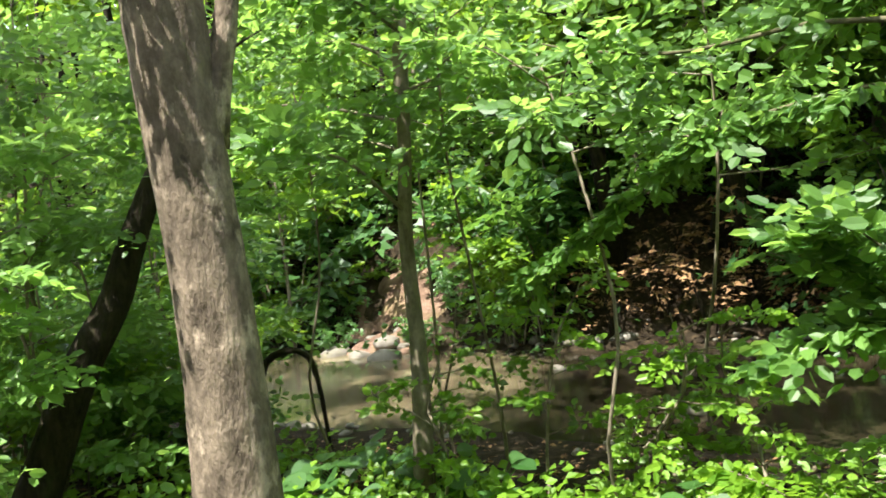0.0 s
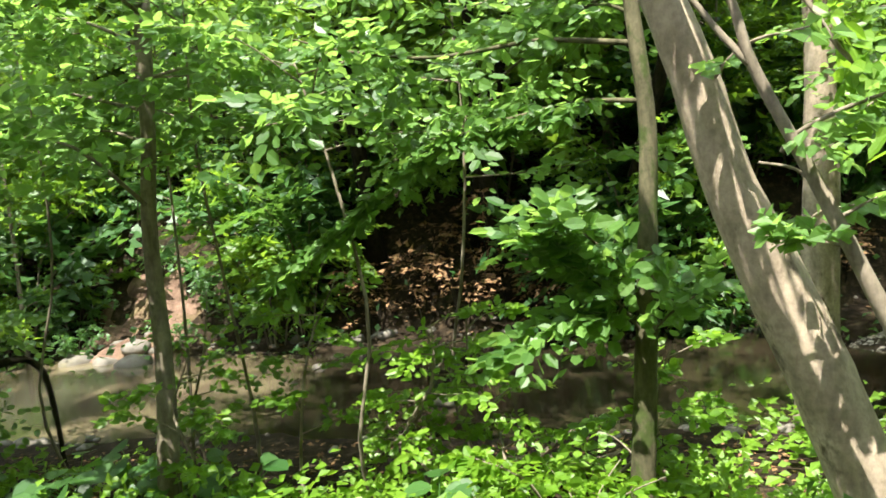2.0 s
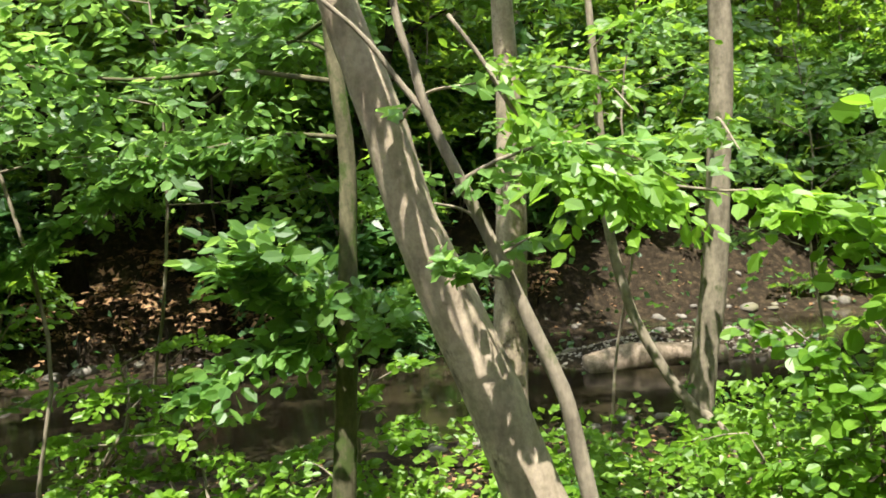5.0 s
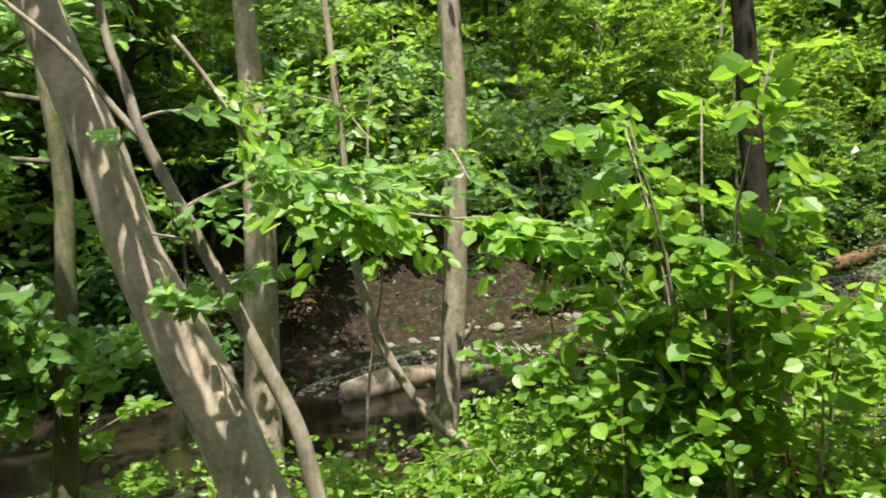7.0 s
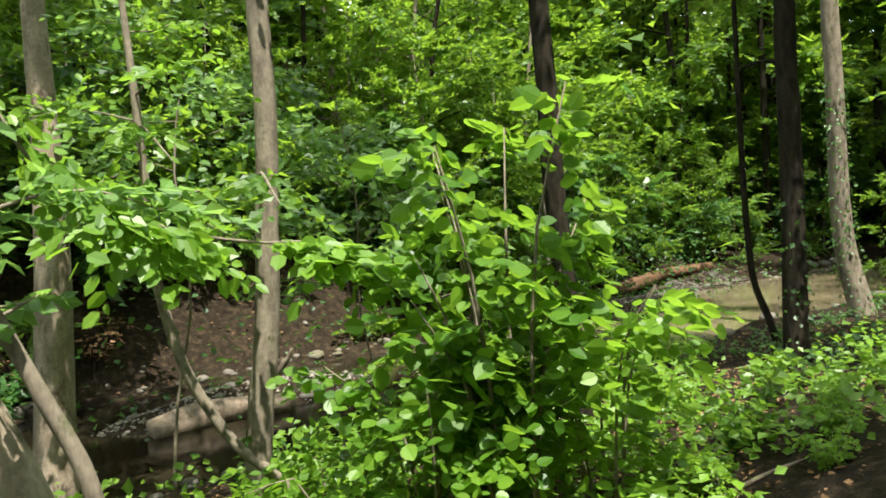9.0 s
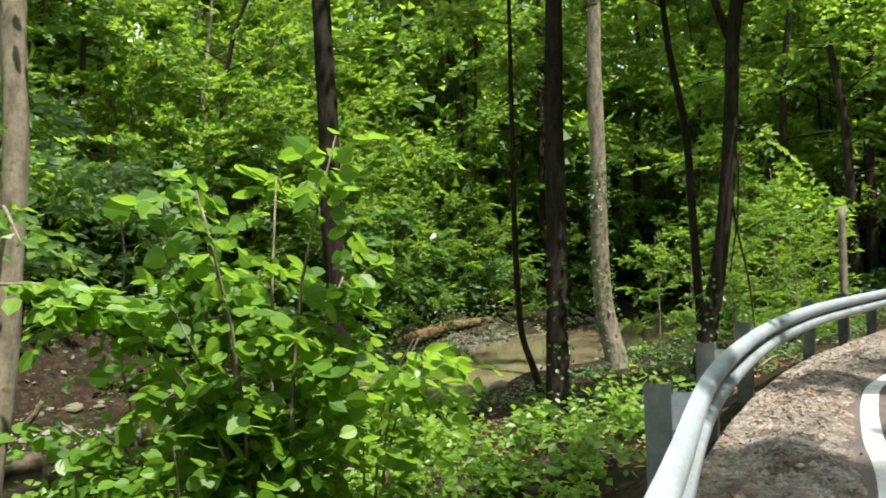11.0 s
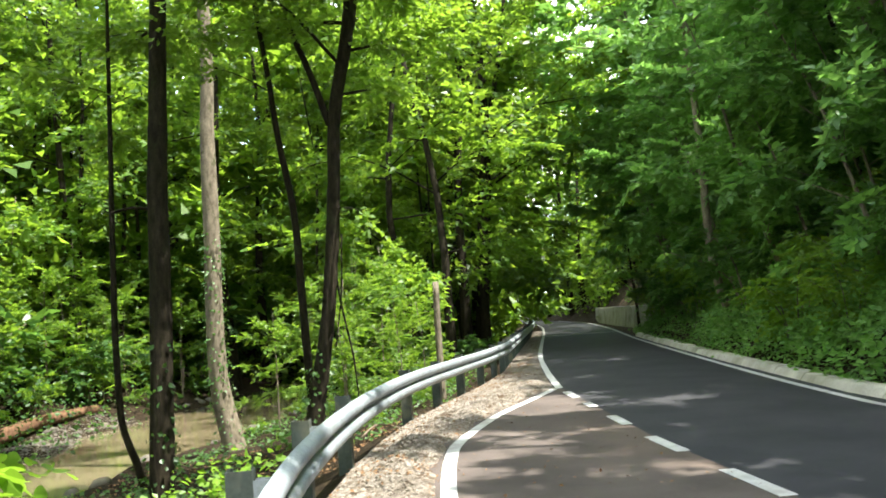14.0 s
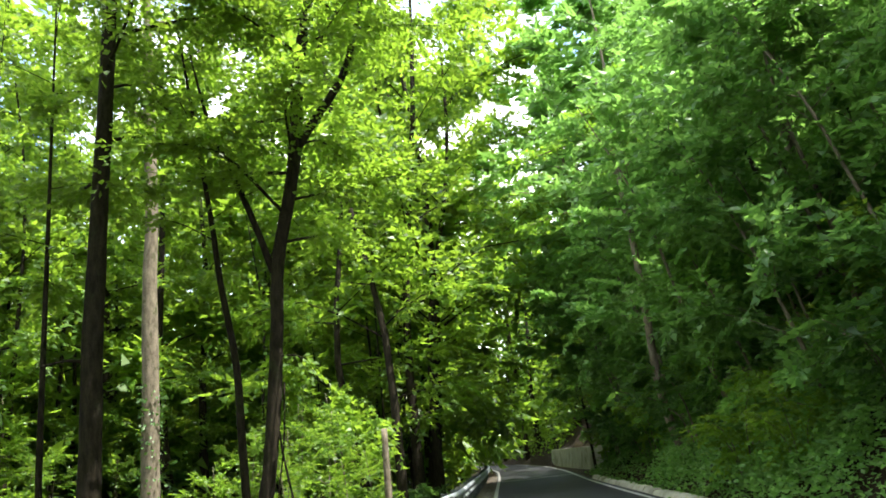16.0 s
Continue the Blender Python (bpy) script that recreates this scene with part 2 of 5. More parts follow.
class Leaves:
    """Gathers leaves (place, axis, upper side, length) and makes one mesh of folded blades."""

    def __init__(self, face=(-0.05, -0.47, 0.75)):
        self.rows, self.face = [], np.array(face)

    def sprays(self, rg, o, d, length, k, size, sag=0.25, flat=0.45):
        o, d = np.asarray(o, float), np.asarray(d, float)
        n = len(o)
        if n == 0:
            return
        d = d / np.linalg.norm(d, axis=1)[:, None]
        length = np.broadcast_to(length, n).astype(float)
        u = (np.arange(k)[None, :] + rg.uniform(0, 1, (n, k))) / k
        side = np.cross(d, [0, 0, 1.0]) + 1e-4
        side /= np.linalg.norm(side, axis=1)[:, None]
        p = o[:, None] + d[:, None] * (length[:, None] * u)[:, :, None]
        p[:, :, 2] -= sag * length[:, None] * u ** 2
        sg = np.where(np.arange(k) % 2 == 0, 1.0, -1.0)[None, :, None]
        fan = rg.uniform(0.0, 0.35, (n, k, 1)) * length[:, None, None] * (1.1 - u[:, :, None])
        p = p + side[:, None] * sg * fan
        ax = d[:, None] * 0.7 + side[:, None] * sg * 0.75 + rg.normal(0, 0.3, (n, k, 3))
        ax[:, :, 2] -= 0.25
        up = self.face + rg.normal(0, flat, (n, k, 3))
        s = size * rg.uniform(0.55, 1.15, (n, k))
        self.add(p.reshape(-1, 3), ax.reshape(-1, 3), up.reshape(-1, 3), s.reshape(-1))

    def add(self, p, ax, up, s):
        ax = ax / (np.linalg.norm(ax, axis=1)[:, None] + 1e-9)
        w = np.cross(up, ax)
        w /= np.linalg.norm(w, axis=1)[:, None] + 1e-9
        self.rows.append((p, ax, w, np.cross(ax, w), s[:, None]))

    def mesh(self, name, mat, broad=0.34, round_leaf=False, single=False):
        p, a, w, n, s = (np.concatenate([r[i] for r in self.rows]) for i in range(5))
        if round_leaf == "fine":
            rim = [(0.06, 0.55), (0.26, 1.05), (0.52, 1.12), (0.78, 0.72)]
            cols = [p] + [p + s * (u * a + broad * b * w + 0.16 * broad * b * n) for u, b in rim] + [p + s * a] + [p + s * (u * a - broad * b * w + 0.16 * broad * b * n) for u, b in rim[::-1]]
            tri = [(0, 2, 1), (0, 3, 2), (0, 4, 3), (0, 5, 4), (0, 6, 5), (0, 7, 6), (0, 8, 7), (0, 9, 8)]
        elif round_leaf:
            cols = [p, p + s * (0.22 * a + broad * (w + 0.2 * n)), p + s * (0.66 * a + broad * 1.05 * (w + 0.2 * n)),
                    p + s * a, p + s * (0.66 * a - broad * 1.05 * (w - 0.2 * n)), p + s * (0.22 * a - broad * (w - 0.2 * n))]
            tri = [(0, 5, 4), (0, 4, 3), (0, 3, 2), (0, 2, 1)]
        elif single:
            cols = [p - s * 0.1 * a + s * broad * w, p - s * 0.18 * w + s * a, p - s * (0.15 * a + broad * w)]
            tri = [(0, 2, 1)]
        else:
            cols = [p, p + s * (0.5 * a + broad * w + 0.09 * n), p + s * (a - 0.05 * n), p + s * (0.5 * a - broad * w + 0.09 * n)]
            tri = [(0, 3, 2), (0, 2, 1)]
        k = len(cols)
        v = np.stack(cols, 1).reshape(-1, 3)
        f = (np.arange(len(p))[:, None, None] * k + np.array(tri)[None]).reshape(-1, 3)
        return raw(name, v, f, mat, False)


# ---- lie of the land: x runs along the road, y towards the creek ----
def rail_y(x):
    return np.interp(x, [-12, -3, 0, 2, 3.13, 4.13, 5.07, 6.05, 7.5, 9.1, 11, 12.7, 15.4, 18, 21.5, 47, 60, 80, 110],
                     [0.2, 0.35, 0.42, 0.53, 0.76, 1.01, 1.235, 1.42, 1.62, 1.78, 1.86, 1.82, 1.55, 1.25, 1.02, 1.25, 1.5, 2.4, 5.5])


def road_left(x):
    return np.interp(x, [-40, 0, 7, 9.8, 12.5, 15, 16.1, 20.7, 28, 57, 80, 110, 140], [-4.5, -3.6, -2.0, -1.35, -0.9, -0.48, -0.3, 0.02, 0.35, 0.8, 1.7, 4.8, 10.5])


def road_right(x):
    return np.interp(x, [-40, 0, 10.6, 13, 20, 36, 57, 80, 110, 140], [-8.6, -7.6, -4.75, -4.4, -4.1, -3.75, -3.7, -2.8, 0.3, 6.0])


def creek_mid(x):
    return 11.2 + 0.3 * np.sin(x * 0.15) + 0.013 * np.clip(-np.asarray(x, float), 0, 16) ** 2 + 0.012 * np.maximum(x - 30, 0) ** 1.2


def far_edge(x):
    """The waterline under the far bank."""
    return creek_mid(x) + np.interp(x, [-12, -6, 2, 12, 20, 40], [2.6, 3.2, 3.5, 3.2, 3.2, 3.0])


def land(x, y):
    x, y = np.asarray(x, float), np.asarray(y, float)
    walled = np.interp(x, [41, 45, 78, 88], [0, 1, 1, 0])
    ry, rr, cm = rail_y(x) + 0.12, road_right(x) - 0.75 - walled * (0.6 + 0.02 * np.clip(80 - x, 0, 50)), creek_mid(x)
    n = 0.12 * np.sin(x * 0.9 + 1.3 * np.sin(y * 0.7)) + 0.1 * np.sin(y * 1.1 + 0.6 * x) + 0.05 * np.sin(2.3 * x + 1.7 * y)
    near, far = cm - 2.6, far_edge(x)
    bank = np.clip((y - ry) / np.maximum(near - ry, 1), 0, 1)
    z_slope = np.maximum(-1.22 * np.clip(bank * 1.75, 0, 1) ** 0.8 + n * np.clip(bank * 4, 0, 1) * 0.8, -1.24 + 0.12 * np.clip(near - y, 0, 5))
    t = np.clip((y - near) / (far - near), 0, 1)
    z_bed = -1.25 - 0.55 * np.sin(np.pi * t) ** 0.8 + 0.85 * np.exp(-((x - 6.3) / 3.4) ** 2 - ((y - 12.3) / 1.2) ** 2) + 0.6 * np.exp(-((x - 18.7) / 3.2) ** 2 - ((y - 13.4) / 1.0) ** 2)
    steep = np.interp(x, [-40, -14, -6, 4, 12, 20, 60], [0.5, 0.8, 1.0, 1.0, 0.7, 0.15, 0.1])
    e = y - far
    z_far = -1.2 + steep * 2.6 * np.clip((e - 0.4) / 2.2, 0, 1) ** 1.1 + 0.12 * np.clip(e, 0, 3) + np.interp(x, [-30, 8, 22, 80], [0.62, 0.6, 0.32, 0.3]) * np.clip(e - 3.0, 0, 45) + n * np.clip(e, 0, 1.5) * 1.2
    z = np.where(y < ry, 0.0, np.where(y < near, z_slope, np.where(y < far, z_bed, z_far)))
    h = rr - y
    hill = 0.2 + 1.0 * walled + 0.85 * np.clip(h, 0, 34) + 0.25 * np.clip(h - 34, 0, 80) + n * np.clip(h, 0, 2) * 1.4
    z = np.where(h > 0, hill, z)
    return np.where((y < ry) & (h <= 0), -0.05, z)


def axis(fine_lo, fine_hi, step, lo, hi, grow=1.13):
    a = list(np.arange(fine_lo, fine_hi + 1e-6, step))
    s = step
    while a[-1] < hi:
        s *= grow
        a.append(a[-1] + s)
    s = step
    while a[0] > lo:
        s *= grow
        a.insert(0, a[0] - s)
    return np.array(a)


def grid_mesh(name, xs, ys, zf, mat):
    gx, gy = np.meshgrid(xs, ys)
    v = np.stack([gx, gy, zf(gx, gy)], -1).reshape(-1, 3)
    nx = len(xs)
    i = (np.arange(len(ys) - 1)[:, None] * nx + np.arange(nx - 1)[None, :]).ravel()
    return raw(name, v, np.stack([i, i + 1, i + nx + 1, i + nx], -1), mat)


def strip(name, xs, lo, hi, z, mat, across=1):
    """A band between two lines along the road."""
    rows = []
    for f in np.linspace(0, 1, across + 1):
        y = lo * (1 - f) + hi * f
        rows.append(np.stack([xs, y, np.broadcast_to(z, xs.shape)], -1))
    v = np.concatenate(rows)
    n = len(xs)
    i = (np.arange(across)[:, None] * n + np.arange(n - 1)[None, :]).ravel()
    return raw(name, v, np.stack([i, i + 1, i + n + 1, i + n], -1), mat)


ground = tagged(new("ground", grid_mesh("ground", axis(-14, 30, 0.4, -260, 420, 1.16), axis(-10, 20, 0.3, -300, 300, 1.16), land, GROUND)),
                "brown forest floor sloping from the road to a creek", "ground", kind="structure")
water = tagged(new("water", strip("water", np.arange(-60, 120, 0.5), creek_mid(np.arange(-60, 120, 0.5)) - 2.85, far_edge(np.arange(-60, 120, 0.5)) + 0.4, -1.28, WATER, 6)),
               "shallow brown creek water with soft ripples", "creek", kind="structure")

def clay_height(x, y):
    """The washed-out clay face over the forest floor, dying away at its rim."""
    w = np.clip(1 - ((x + 9.5) / 1.55) ** 2, 0, 1) ** 0.5 * np.clip((y - 14.0) / 0.5, 0, 1) * np.clip((17.0 - y) / 0.8, 0, 1)
    lump = 0.5 * np.sin(3.1 * x + 2.0 * np.sin(2.3 * y)) + 0.35 * np.sin(6.7 * y - 4.0 * x) + 0.2 * np.sin(11.0 * x + 5.0 * y)
    return land(x, y) - 0.12 + w * (0.22 + 0.2 * lump)


clay = tagged(new("clay_bank", grid_mesh("clay_bank", np.arange(-11.1, -7.9, 0.1), np.arange(13.9, 17.1, 0.1), clay_height, CLAY)),
              "bare pinkish clay face washed out of the far bank", "bank", kind="structure")

cut_x = np.arange(43.0, 66.0, 0.4)
cut_bank = tagged(new("cut_bank", strip("cut_bank", cut_x, np.interp(cut_x, [43, 66], [-8.4, -7.2]), np.interp(cut_x, [43, 49, 62, 66], [-6.4, -5.9, -5.05, -4.85]), 0.0, CLAY, 8)),
                  "brown earth cut above the retaining wall", "bank", kind="structure")
for v in cut_bank.data.vertices:
    v.co.z = float(land(v.co.x, v.co.y)) + 0.12 + 0.1 * math.sin(2.1 * v.co.x + 3 * v.co.y)

# ---- road, lay-by, markings ----
xs = np.arange(-40, 140, 0.5)
road = tagged(new("road", strip("road", xs, road_right(xs) - 0.12, road_left(xs) + 0.1, 0.0, ASPHALT_NEW, 4)),
              "narrow dark asphalt road bending through the woods", "road", kind="structure")
lx = np.arange(-14, 16.2, 0.25)


def layby_edge(x):
    return np.interp(x, [-14, 0, 3, 6, 7.4, 9, 10.3, 12.5, 16.2], [-1.0, -0.05, 0.05, 0.38, 0.63, 0.84, 0.89, 0.62, -0.25])


layby = tagged(new("pavement", strip("pavement", lx, road_left(lx) - 0.05, layby_edge(lx) + 0.22, 0.004, ASPHALT_OLD, 3)),
               "worn brownish asphalt lay-by beside the road", "pavement", kind="structure")


def verge_lift(x, y):
    """Height of the rubble over the road, nil at the asphalt's edge and behind the posts."""
    lo = np.where(x < 16, np.maximum(layby_edge(x) + 0.1, road_left(x)), road_left(x) + 0.05)
    f = np.clip((y - lo) / np.maximum(rail_y(x) + 0.14 - lo, 0.2), 0, 1)
    lump = 0.5 + 0.28 * np.sin(4.1 * x + 2.0 * np.sin(3.0 * y)) + 0.22 * np.sin(9.3 * x - 7.1 * y)
    return 0.17 * np.sin(np.pi * np.clip(f * 1.25, 0, 1)) * lump * np.interp(x, [14, 20], [1, 0.25])


vx, vf = np.arange(-14, 60, 0.12), np.linspace(0, 1, 13)
v_lo = np.where(vx < 16, np.maximum(layby_edge(vx) + 0.1, road_left(vx)), road_left(vx) + 0.05)
v_y = v_lo[None] + (rail_y(vx) + 0.14 - v_lo)[None] * vf[:, None]
v_x = np.broadcast_to(vx, v_y.shape)
v_i = (np.arange(12)[:, None] * len(vx) + np.arange(len(vx) - 1)[None]).ravel()
shoulder = tagged(new("verge", raw("verge", np.stack([v_x, v_y, verge_lift(v_x, v_y) - 0.012], -1).reshape(-1, 3), np.stack([v_i, v_i + 1, v_i + len(vx) + 1, v_i + len(vx)], -1), VERGE)),
                  "pale gravel verge littered with dry leaves", "verge", kind="structure")


def band(name, pts, width, label, z=0.012, n=60):
    q = smooth_path(pts, n)
    d = np.gradient(q, axis=0)
    d /= np.linalg.norm(d, axis=1)[:, None]
    s = np.stack([-d[:, 1], d[:, 0]], -1) * width / 2
    v = np.concatenate([np.c_[q - s, np.full(n, z)], np.c_[q + s, np.full(n, z)]])
    i = np.arange(n - 1)
    ob = tagged(new(name, raw(name, v, np.stack([i, i + 1, i + n + 1, i + n], -1), PAINT)), label, "road marking", kind="structure")
    return ob


ex = np.array([3.0, 6, 7.4, 9, 10.3, 12.5, 14.2, 16.0])
band("edge_line", np.c_[ex, layby_edge(ex)], 0.145, "white painted line round the lay-by")
ex = np.array([16.1, 20.7, 28, 40, 57, 80, 110])
band("edge_line", np.c_[ex, road_left(ex)], 0.15, "white painted line along the road", n=90)
ex = np.array([-10, 0, 6, 10.6, 13, 20, 36, 57, 80, 110.0])
band("edge_line", np.c_[ex, road_right(ex) + 0.12], 0.13, "white painted line along the kerb", n=120)
for a, b in ((5.0, 6.0), (6.95, 8.0), (8.95, 9.95), (10.95, 11.85), (12.9, 13.55), (14.3, 15.4)):
    dx = np.linspace(a, b, 4)
    band("dash_line", np.c_[dx, road_left(dx)], 0.15, "white painted dash across the lay-by mouth", n=6)
band("stop_line", [(47.0, 0.6), (47.0, -1.2), (47.0, -3.5)], 0.45, "white line painted across the road", n=6)

# ---- guard rail ----
rail = tagged(new("guard_rail"), "galvanised steel guard rail curving along the verge", "guard rail")
prof = [(0.0, 0.31), (0.01, 0.312), (0.05, 0.283), (0.068, 0.262), (0.07, 0.222), (0.06, 0.2), (0.012, 0.172), (0.004, 0.155), (0.012, 0.138), (0.058, 0.11), (0.066, 0.09), (0.064, 0.05), (0.048, 0.028), (0.01, -0.002), (0.0, 0.0)]


def rail_height(x):
    return 0.44


def beam(x0, x1):
    n = max(6, int((x1 - x0) / 0.35))
    px = np.linspace(x0, x1, n)
    # the line is eased by a running mean, so that the steel bends smoothly
    py = np.mean([rail_y(px + o) for o in np.linspace(-0.7, 0.7, 7)], axis=0)
    d = np.gradient(np.c_[px, py], axis=0)
    d /= np.linalg.norm(d, axis=1)[:, None]
    nrm = np.c_[d[:, 1], -d[:, 0]]
    k = len(prof)
    outer = np.array([[[px[i] + nrm[i, 0] * a, py[i] + nrm[i, 1] * a, rail_height(px[i]) + h] for a, h in prof] for i in range(n)])
    inner = np.array([[[px[i] + nrm[i, 0] * (a - 0.006), py[i] + nrm[i, 1] * (a - 0.006), rail_height(px[i]) + h] for a, h in prof] for i in range(n)])
    v = np.concatenate([outer.reshape(-1, 3), inner.reshape(-1, 3)])
    i = (np.arange(n - 1)[:, None] * k + np.arange(k - 1)[None]).ravel()
    f1 = np.stack([i, i + 1, i + k + 1, i + k], -1)
    f2 = f1[:, ::-1] + n * k
    return raw("beam", v, np.concatenate([f1, f2]), STEEL)


joints = [-6.0, -2.0, 2.0, 5.9, 9.9, 13.9, 17.9, 21.9, 25.9, 29.9, 33.9, 37.9, 41.9, 45.9, 49.9, 55, 61, 67, 73, 80, 88, 96]
for a, b in zip(joints, joints[1:]):
    part("beam", beam(a, b + 0.12), rail)


def section(name, sec, z0, z1, mat=STEEL):
    bm = bmesh.new()
    lo = [bm.verts.new((x, y, z0)) for x, y in sec]
    hi = [bm.verts.new((x, y, z1)) for x, y in sec]
    for i in range(len(sec)):
        j = (i + 1) % len(sec)
        bm.faces.new((lo[i], lo[j], hi[j], hi[i]))
    bm.faces.new(hi)
    bm.faces.new(lo[::-1])
    return bm_mesh(name, bm, mat)


# posts of a C section, open to one side, and the folded spacer between post and beam
POST = section("post", [(-0.06, -0.075), (0.06, -0.075), (0.06, -0.05), (0.052, -0.05), (0.052, -0.067), (-0.052, -0.067), (-0.052, 0.067), (0.052, 0.067), (0.052, 0.05), (0.06, 0.05), (0.06, 0.075), (-0.06, 0.075)], -0.6, 0.76, POST_STEEL)
SPACER = section("spacer", [(-0.04, 0), (0.04, 0), (0.045, 0.13), (0.038, 0.13), (0.033, 0.007), (-0.033, 0.007), (-0.038, 0.13), (-0.045, 0.13)], 0.5, 0.7)
BOLT = section("bolt", [(0.016 * math.cos(a), 0.016 * math.sin(a)) for a in np.linspace(0, 2 * np.pi, 6, endpoint=False)], 0, 0.014)
post_x = [-4.0, -1.0, 1.6, 4.95, 7.05, 9.05, 12.7, 14.6, 16.4] + [18.4 + 2 * i for i in range(18)] + [56, 60, 64, 68, 74, 80, 88]
for x in post_x:
    sl = math.atan2(float(rail_y(x + 0.3) - rail_y(x - 0.3)), 0.6)
    turn = math.degrees(sl)
    nx, ny = -math.sin(sl), math.cos(sl)
    y = float(np.mean([rail_y(x + o) for o in np.linspace(-0.7, 0.7, 7)]))
    p = part("post", POST, rail)
    p.matrix_basis = pose(x + nx * 0.215, y + ny * 0.215, 0.0, 0, 0, turn)
    q = part("spacer", SPACER, rail)
    q.matrix_basis = pose(x + nx * 0.012, y + ny * 0.012, 0.0, 0, 0, turn)
    b = part("bolt", BOLT, rail)
    b.matrix_basis = pose(x - nx * 0.012, y - ny * 0.012, 0.595, 90, 0, turn)

# ---- kerb and retaining wall at the foot of the hill ----
kerb = tagged(new("kerb"), "pale concrete kerb at the foot of the hillside", "kerb", kind="structure")


def block(name, x0, x1, f_in, depth, h0, h1, mat, lean=0.05):
    n = max(3, int((x1 - x0) / 0.6))
    px = np.linspace(x0, x1, n)
    yi = f_in(px)
    cols = [np.c_[px, yi, np.full(n, -0.1)], np.c_[px, yi - lean, np.linspace(h0, h1, n) - 0.02], np.c_[px, yi - lean - 0.03, np.linspace(h0, h1, n)],
            np.c_[px, yi - depth, np.linspace(h0, h1, n)], np.c_[px, yi - depth, np.full(n, -0.1)]]
    v = np.concatenate(cols)
    i = (np.arange(4)[:, None] * n + np.arange(n - 1)[None]).ravel()
    f = np.stack([i, i + 1, i + n + 1, i + n], -1).tolist()
    f += [[n * c for c in range(5)], [n * c + n - 1 for c in range(4, -1, -1)]]
    return raw(name, v, f, mat, False)


KX = [-12 + 1.52 * i for i in range(34)]
for i, x in enumerate(KX):
    h = 0.11 + 0.012 * math.sin(i * 2.1)
    part("kerb_stone", block("kerb_stone", x, x + 1.49, lambda q: road_right(q) - 0.14, 0.38, h, h + 0.015 * math.sin(i), CONCRETE, 0.14), kerb)
wall = tagged(new("retaining_wall"), "pale concrete retaining wall at the roadside", "retaining wall", kind="structure")
for x in range(43, 79, 6):
    part("wall_panel", block("wall_panel", x, x + 5.97, lambda q: np.interp(q, [43, 49, 62, 79], [-5.95, -5.45, -4.6, -3.8]), 0.5, 1.4, 1.4, CONCRETE, 0.12), wall)


# ---- trees ----
def limbs_of(rg, heads, mat, thing, leaves, reach, size, k, per, sag, name="limb", rings=5, sides=4, flat=0.45, lift=0.45):
    """Grows limbs from the trunk points given (place, radius, azimuth, rise) and hangs leafy sprays on them; without a thing it gives the bare meshes back."""
    bare_limbs = []
    for p, r, az, rise, ln in heads:
        d = np.array([math.cos(az), math.sin(az), rise])
        d /= np.linalg.norm(d)
        bend = rg.normal(0, 0.12, 3)
        a = np.asarray(p, float)
        m = a + d * ln * 0.5 + bend * ln * 0.5
        e = a + d * ln + np.array([0, 0, -0.12 * ln])
        pts = [(*a, r), (*m, r * 0.6), (*e, r * 0.15)]
        me = tube(name, pts, mat, rings, sides, 0.05, int(rg.integers(1e6)))
        if thing is None:
            bare_limbs.append(me)
        else:
            part(name, me, thing)
        q = smooth_path(np.array(pts)[:, :3], 24)
        i = rg.integers(5, 24, per)
        dd = np.repeat((e - a)[None] / ln, per, 0) + rg.normal(0, 0.75, (per, 3)) * np.array([1, 1, lift])
        leaves.sprays(rg, q[i], dd, reach * rg.uniform(0.5, 1.2, per), k, size, sag, flat)
    return bare_limbs


def joined(name, meshes):
    """One mesh out of several of one material; the several are dropped."""
    bm = bmesh.new()
    for me in meshes:
        bm.from_mesh(me)
    out = bm_mesh(name, bm, meshes[0].materials[0], True)
    for me in meshes:
        bpy.data.meshes.remove(me)
    return out


def forest_tree(name, label, h, r, crown_from, spread, n_limb, per, k, size, leaf, bark, seed, lean=(0, 0), wide=0.36, single=True, face=(-0.05, -0.47, 0.75)):
    rg = np.random.default_rng(seed)
    t = tagged(new(name), label, "tree", "woodland trees")
    wig = rg.normal(0, 0.018 * h, (4, 2))
    pts = [(wig[i, 0] * (i > 0) + lean[0] * f, wig[i, 1] * (i > 0) + lean[1] * f, h * f - 0.4 * (i == 0), r * (1.25 if i == 0 else 1 - 0.8 * f)) for i, f in enumerate((0, 0.33, 0.66, 1.0))]
    trunk = tube("trunk", pts, bark, 10, 7, 0.05, seed)
    q = smooth_path(np.array(pts), 50)
    lv = Leaves(face)
    heads = []
    for i in range(n_limb):
        f = crown_from + (0.98 - crown_from) * (i + rg.uniform(0, 0.9)) / n_limb
        c = q[int(f * 49)]
        g = (f - crown_from) / (1 - crown_from)
        ln = spread * (0.55 + 0.9 * math.sin(math.pi * min(0.95, g * 0.8 + 0.2))) * rg.uniform(0.7, 1.15)
        heads.append((c[:3], max(c[3] * 0.3, 0.01), i * 2.4 + rg.uniform(-0.5, 0.5), 0.15 + 0.9 * g, ln))
    wood = [trunk] + limbs_of(rg, heads, bark, None, lv, spread * 0.4, size, k, per, 0.22, flat=0.75, lift=0.75)
    part("trunk", joined("trunk", wood), t)
    part("crown", lv.mesh("crown", leaf, wide, single=single), t)
    return t


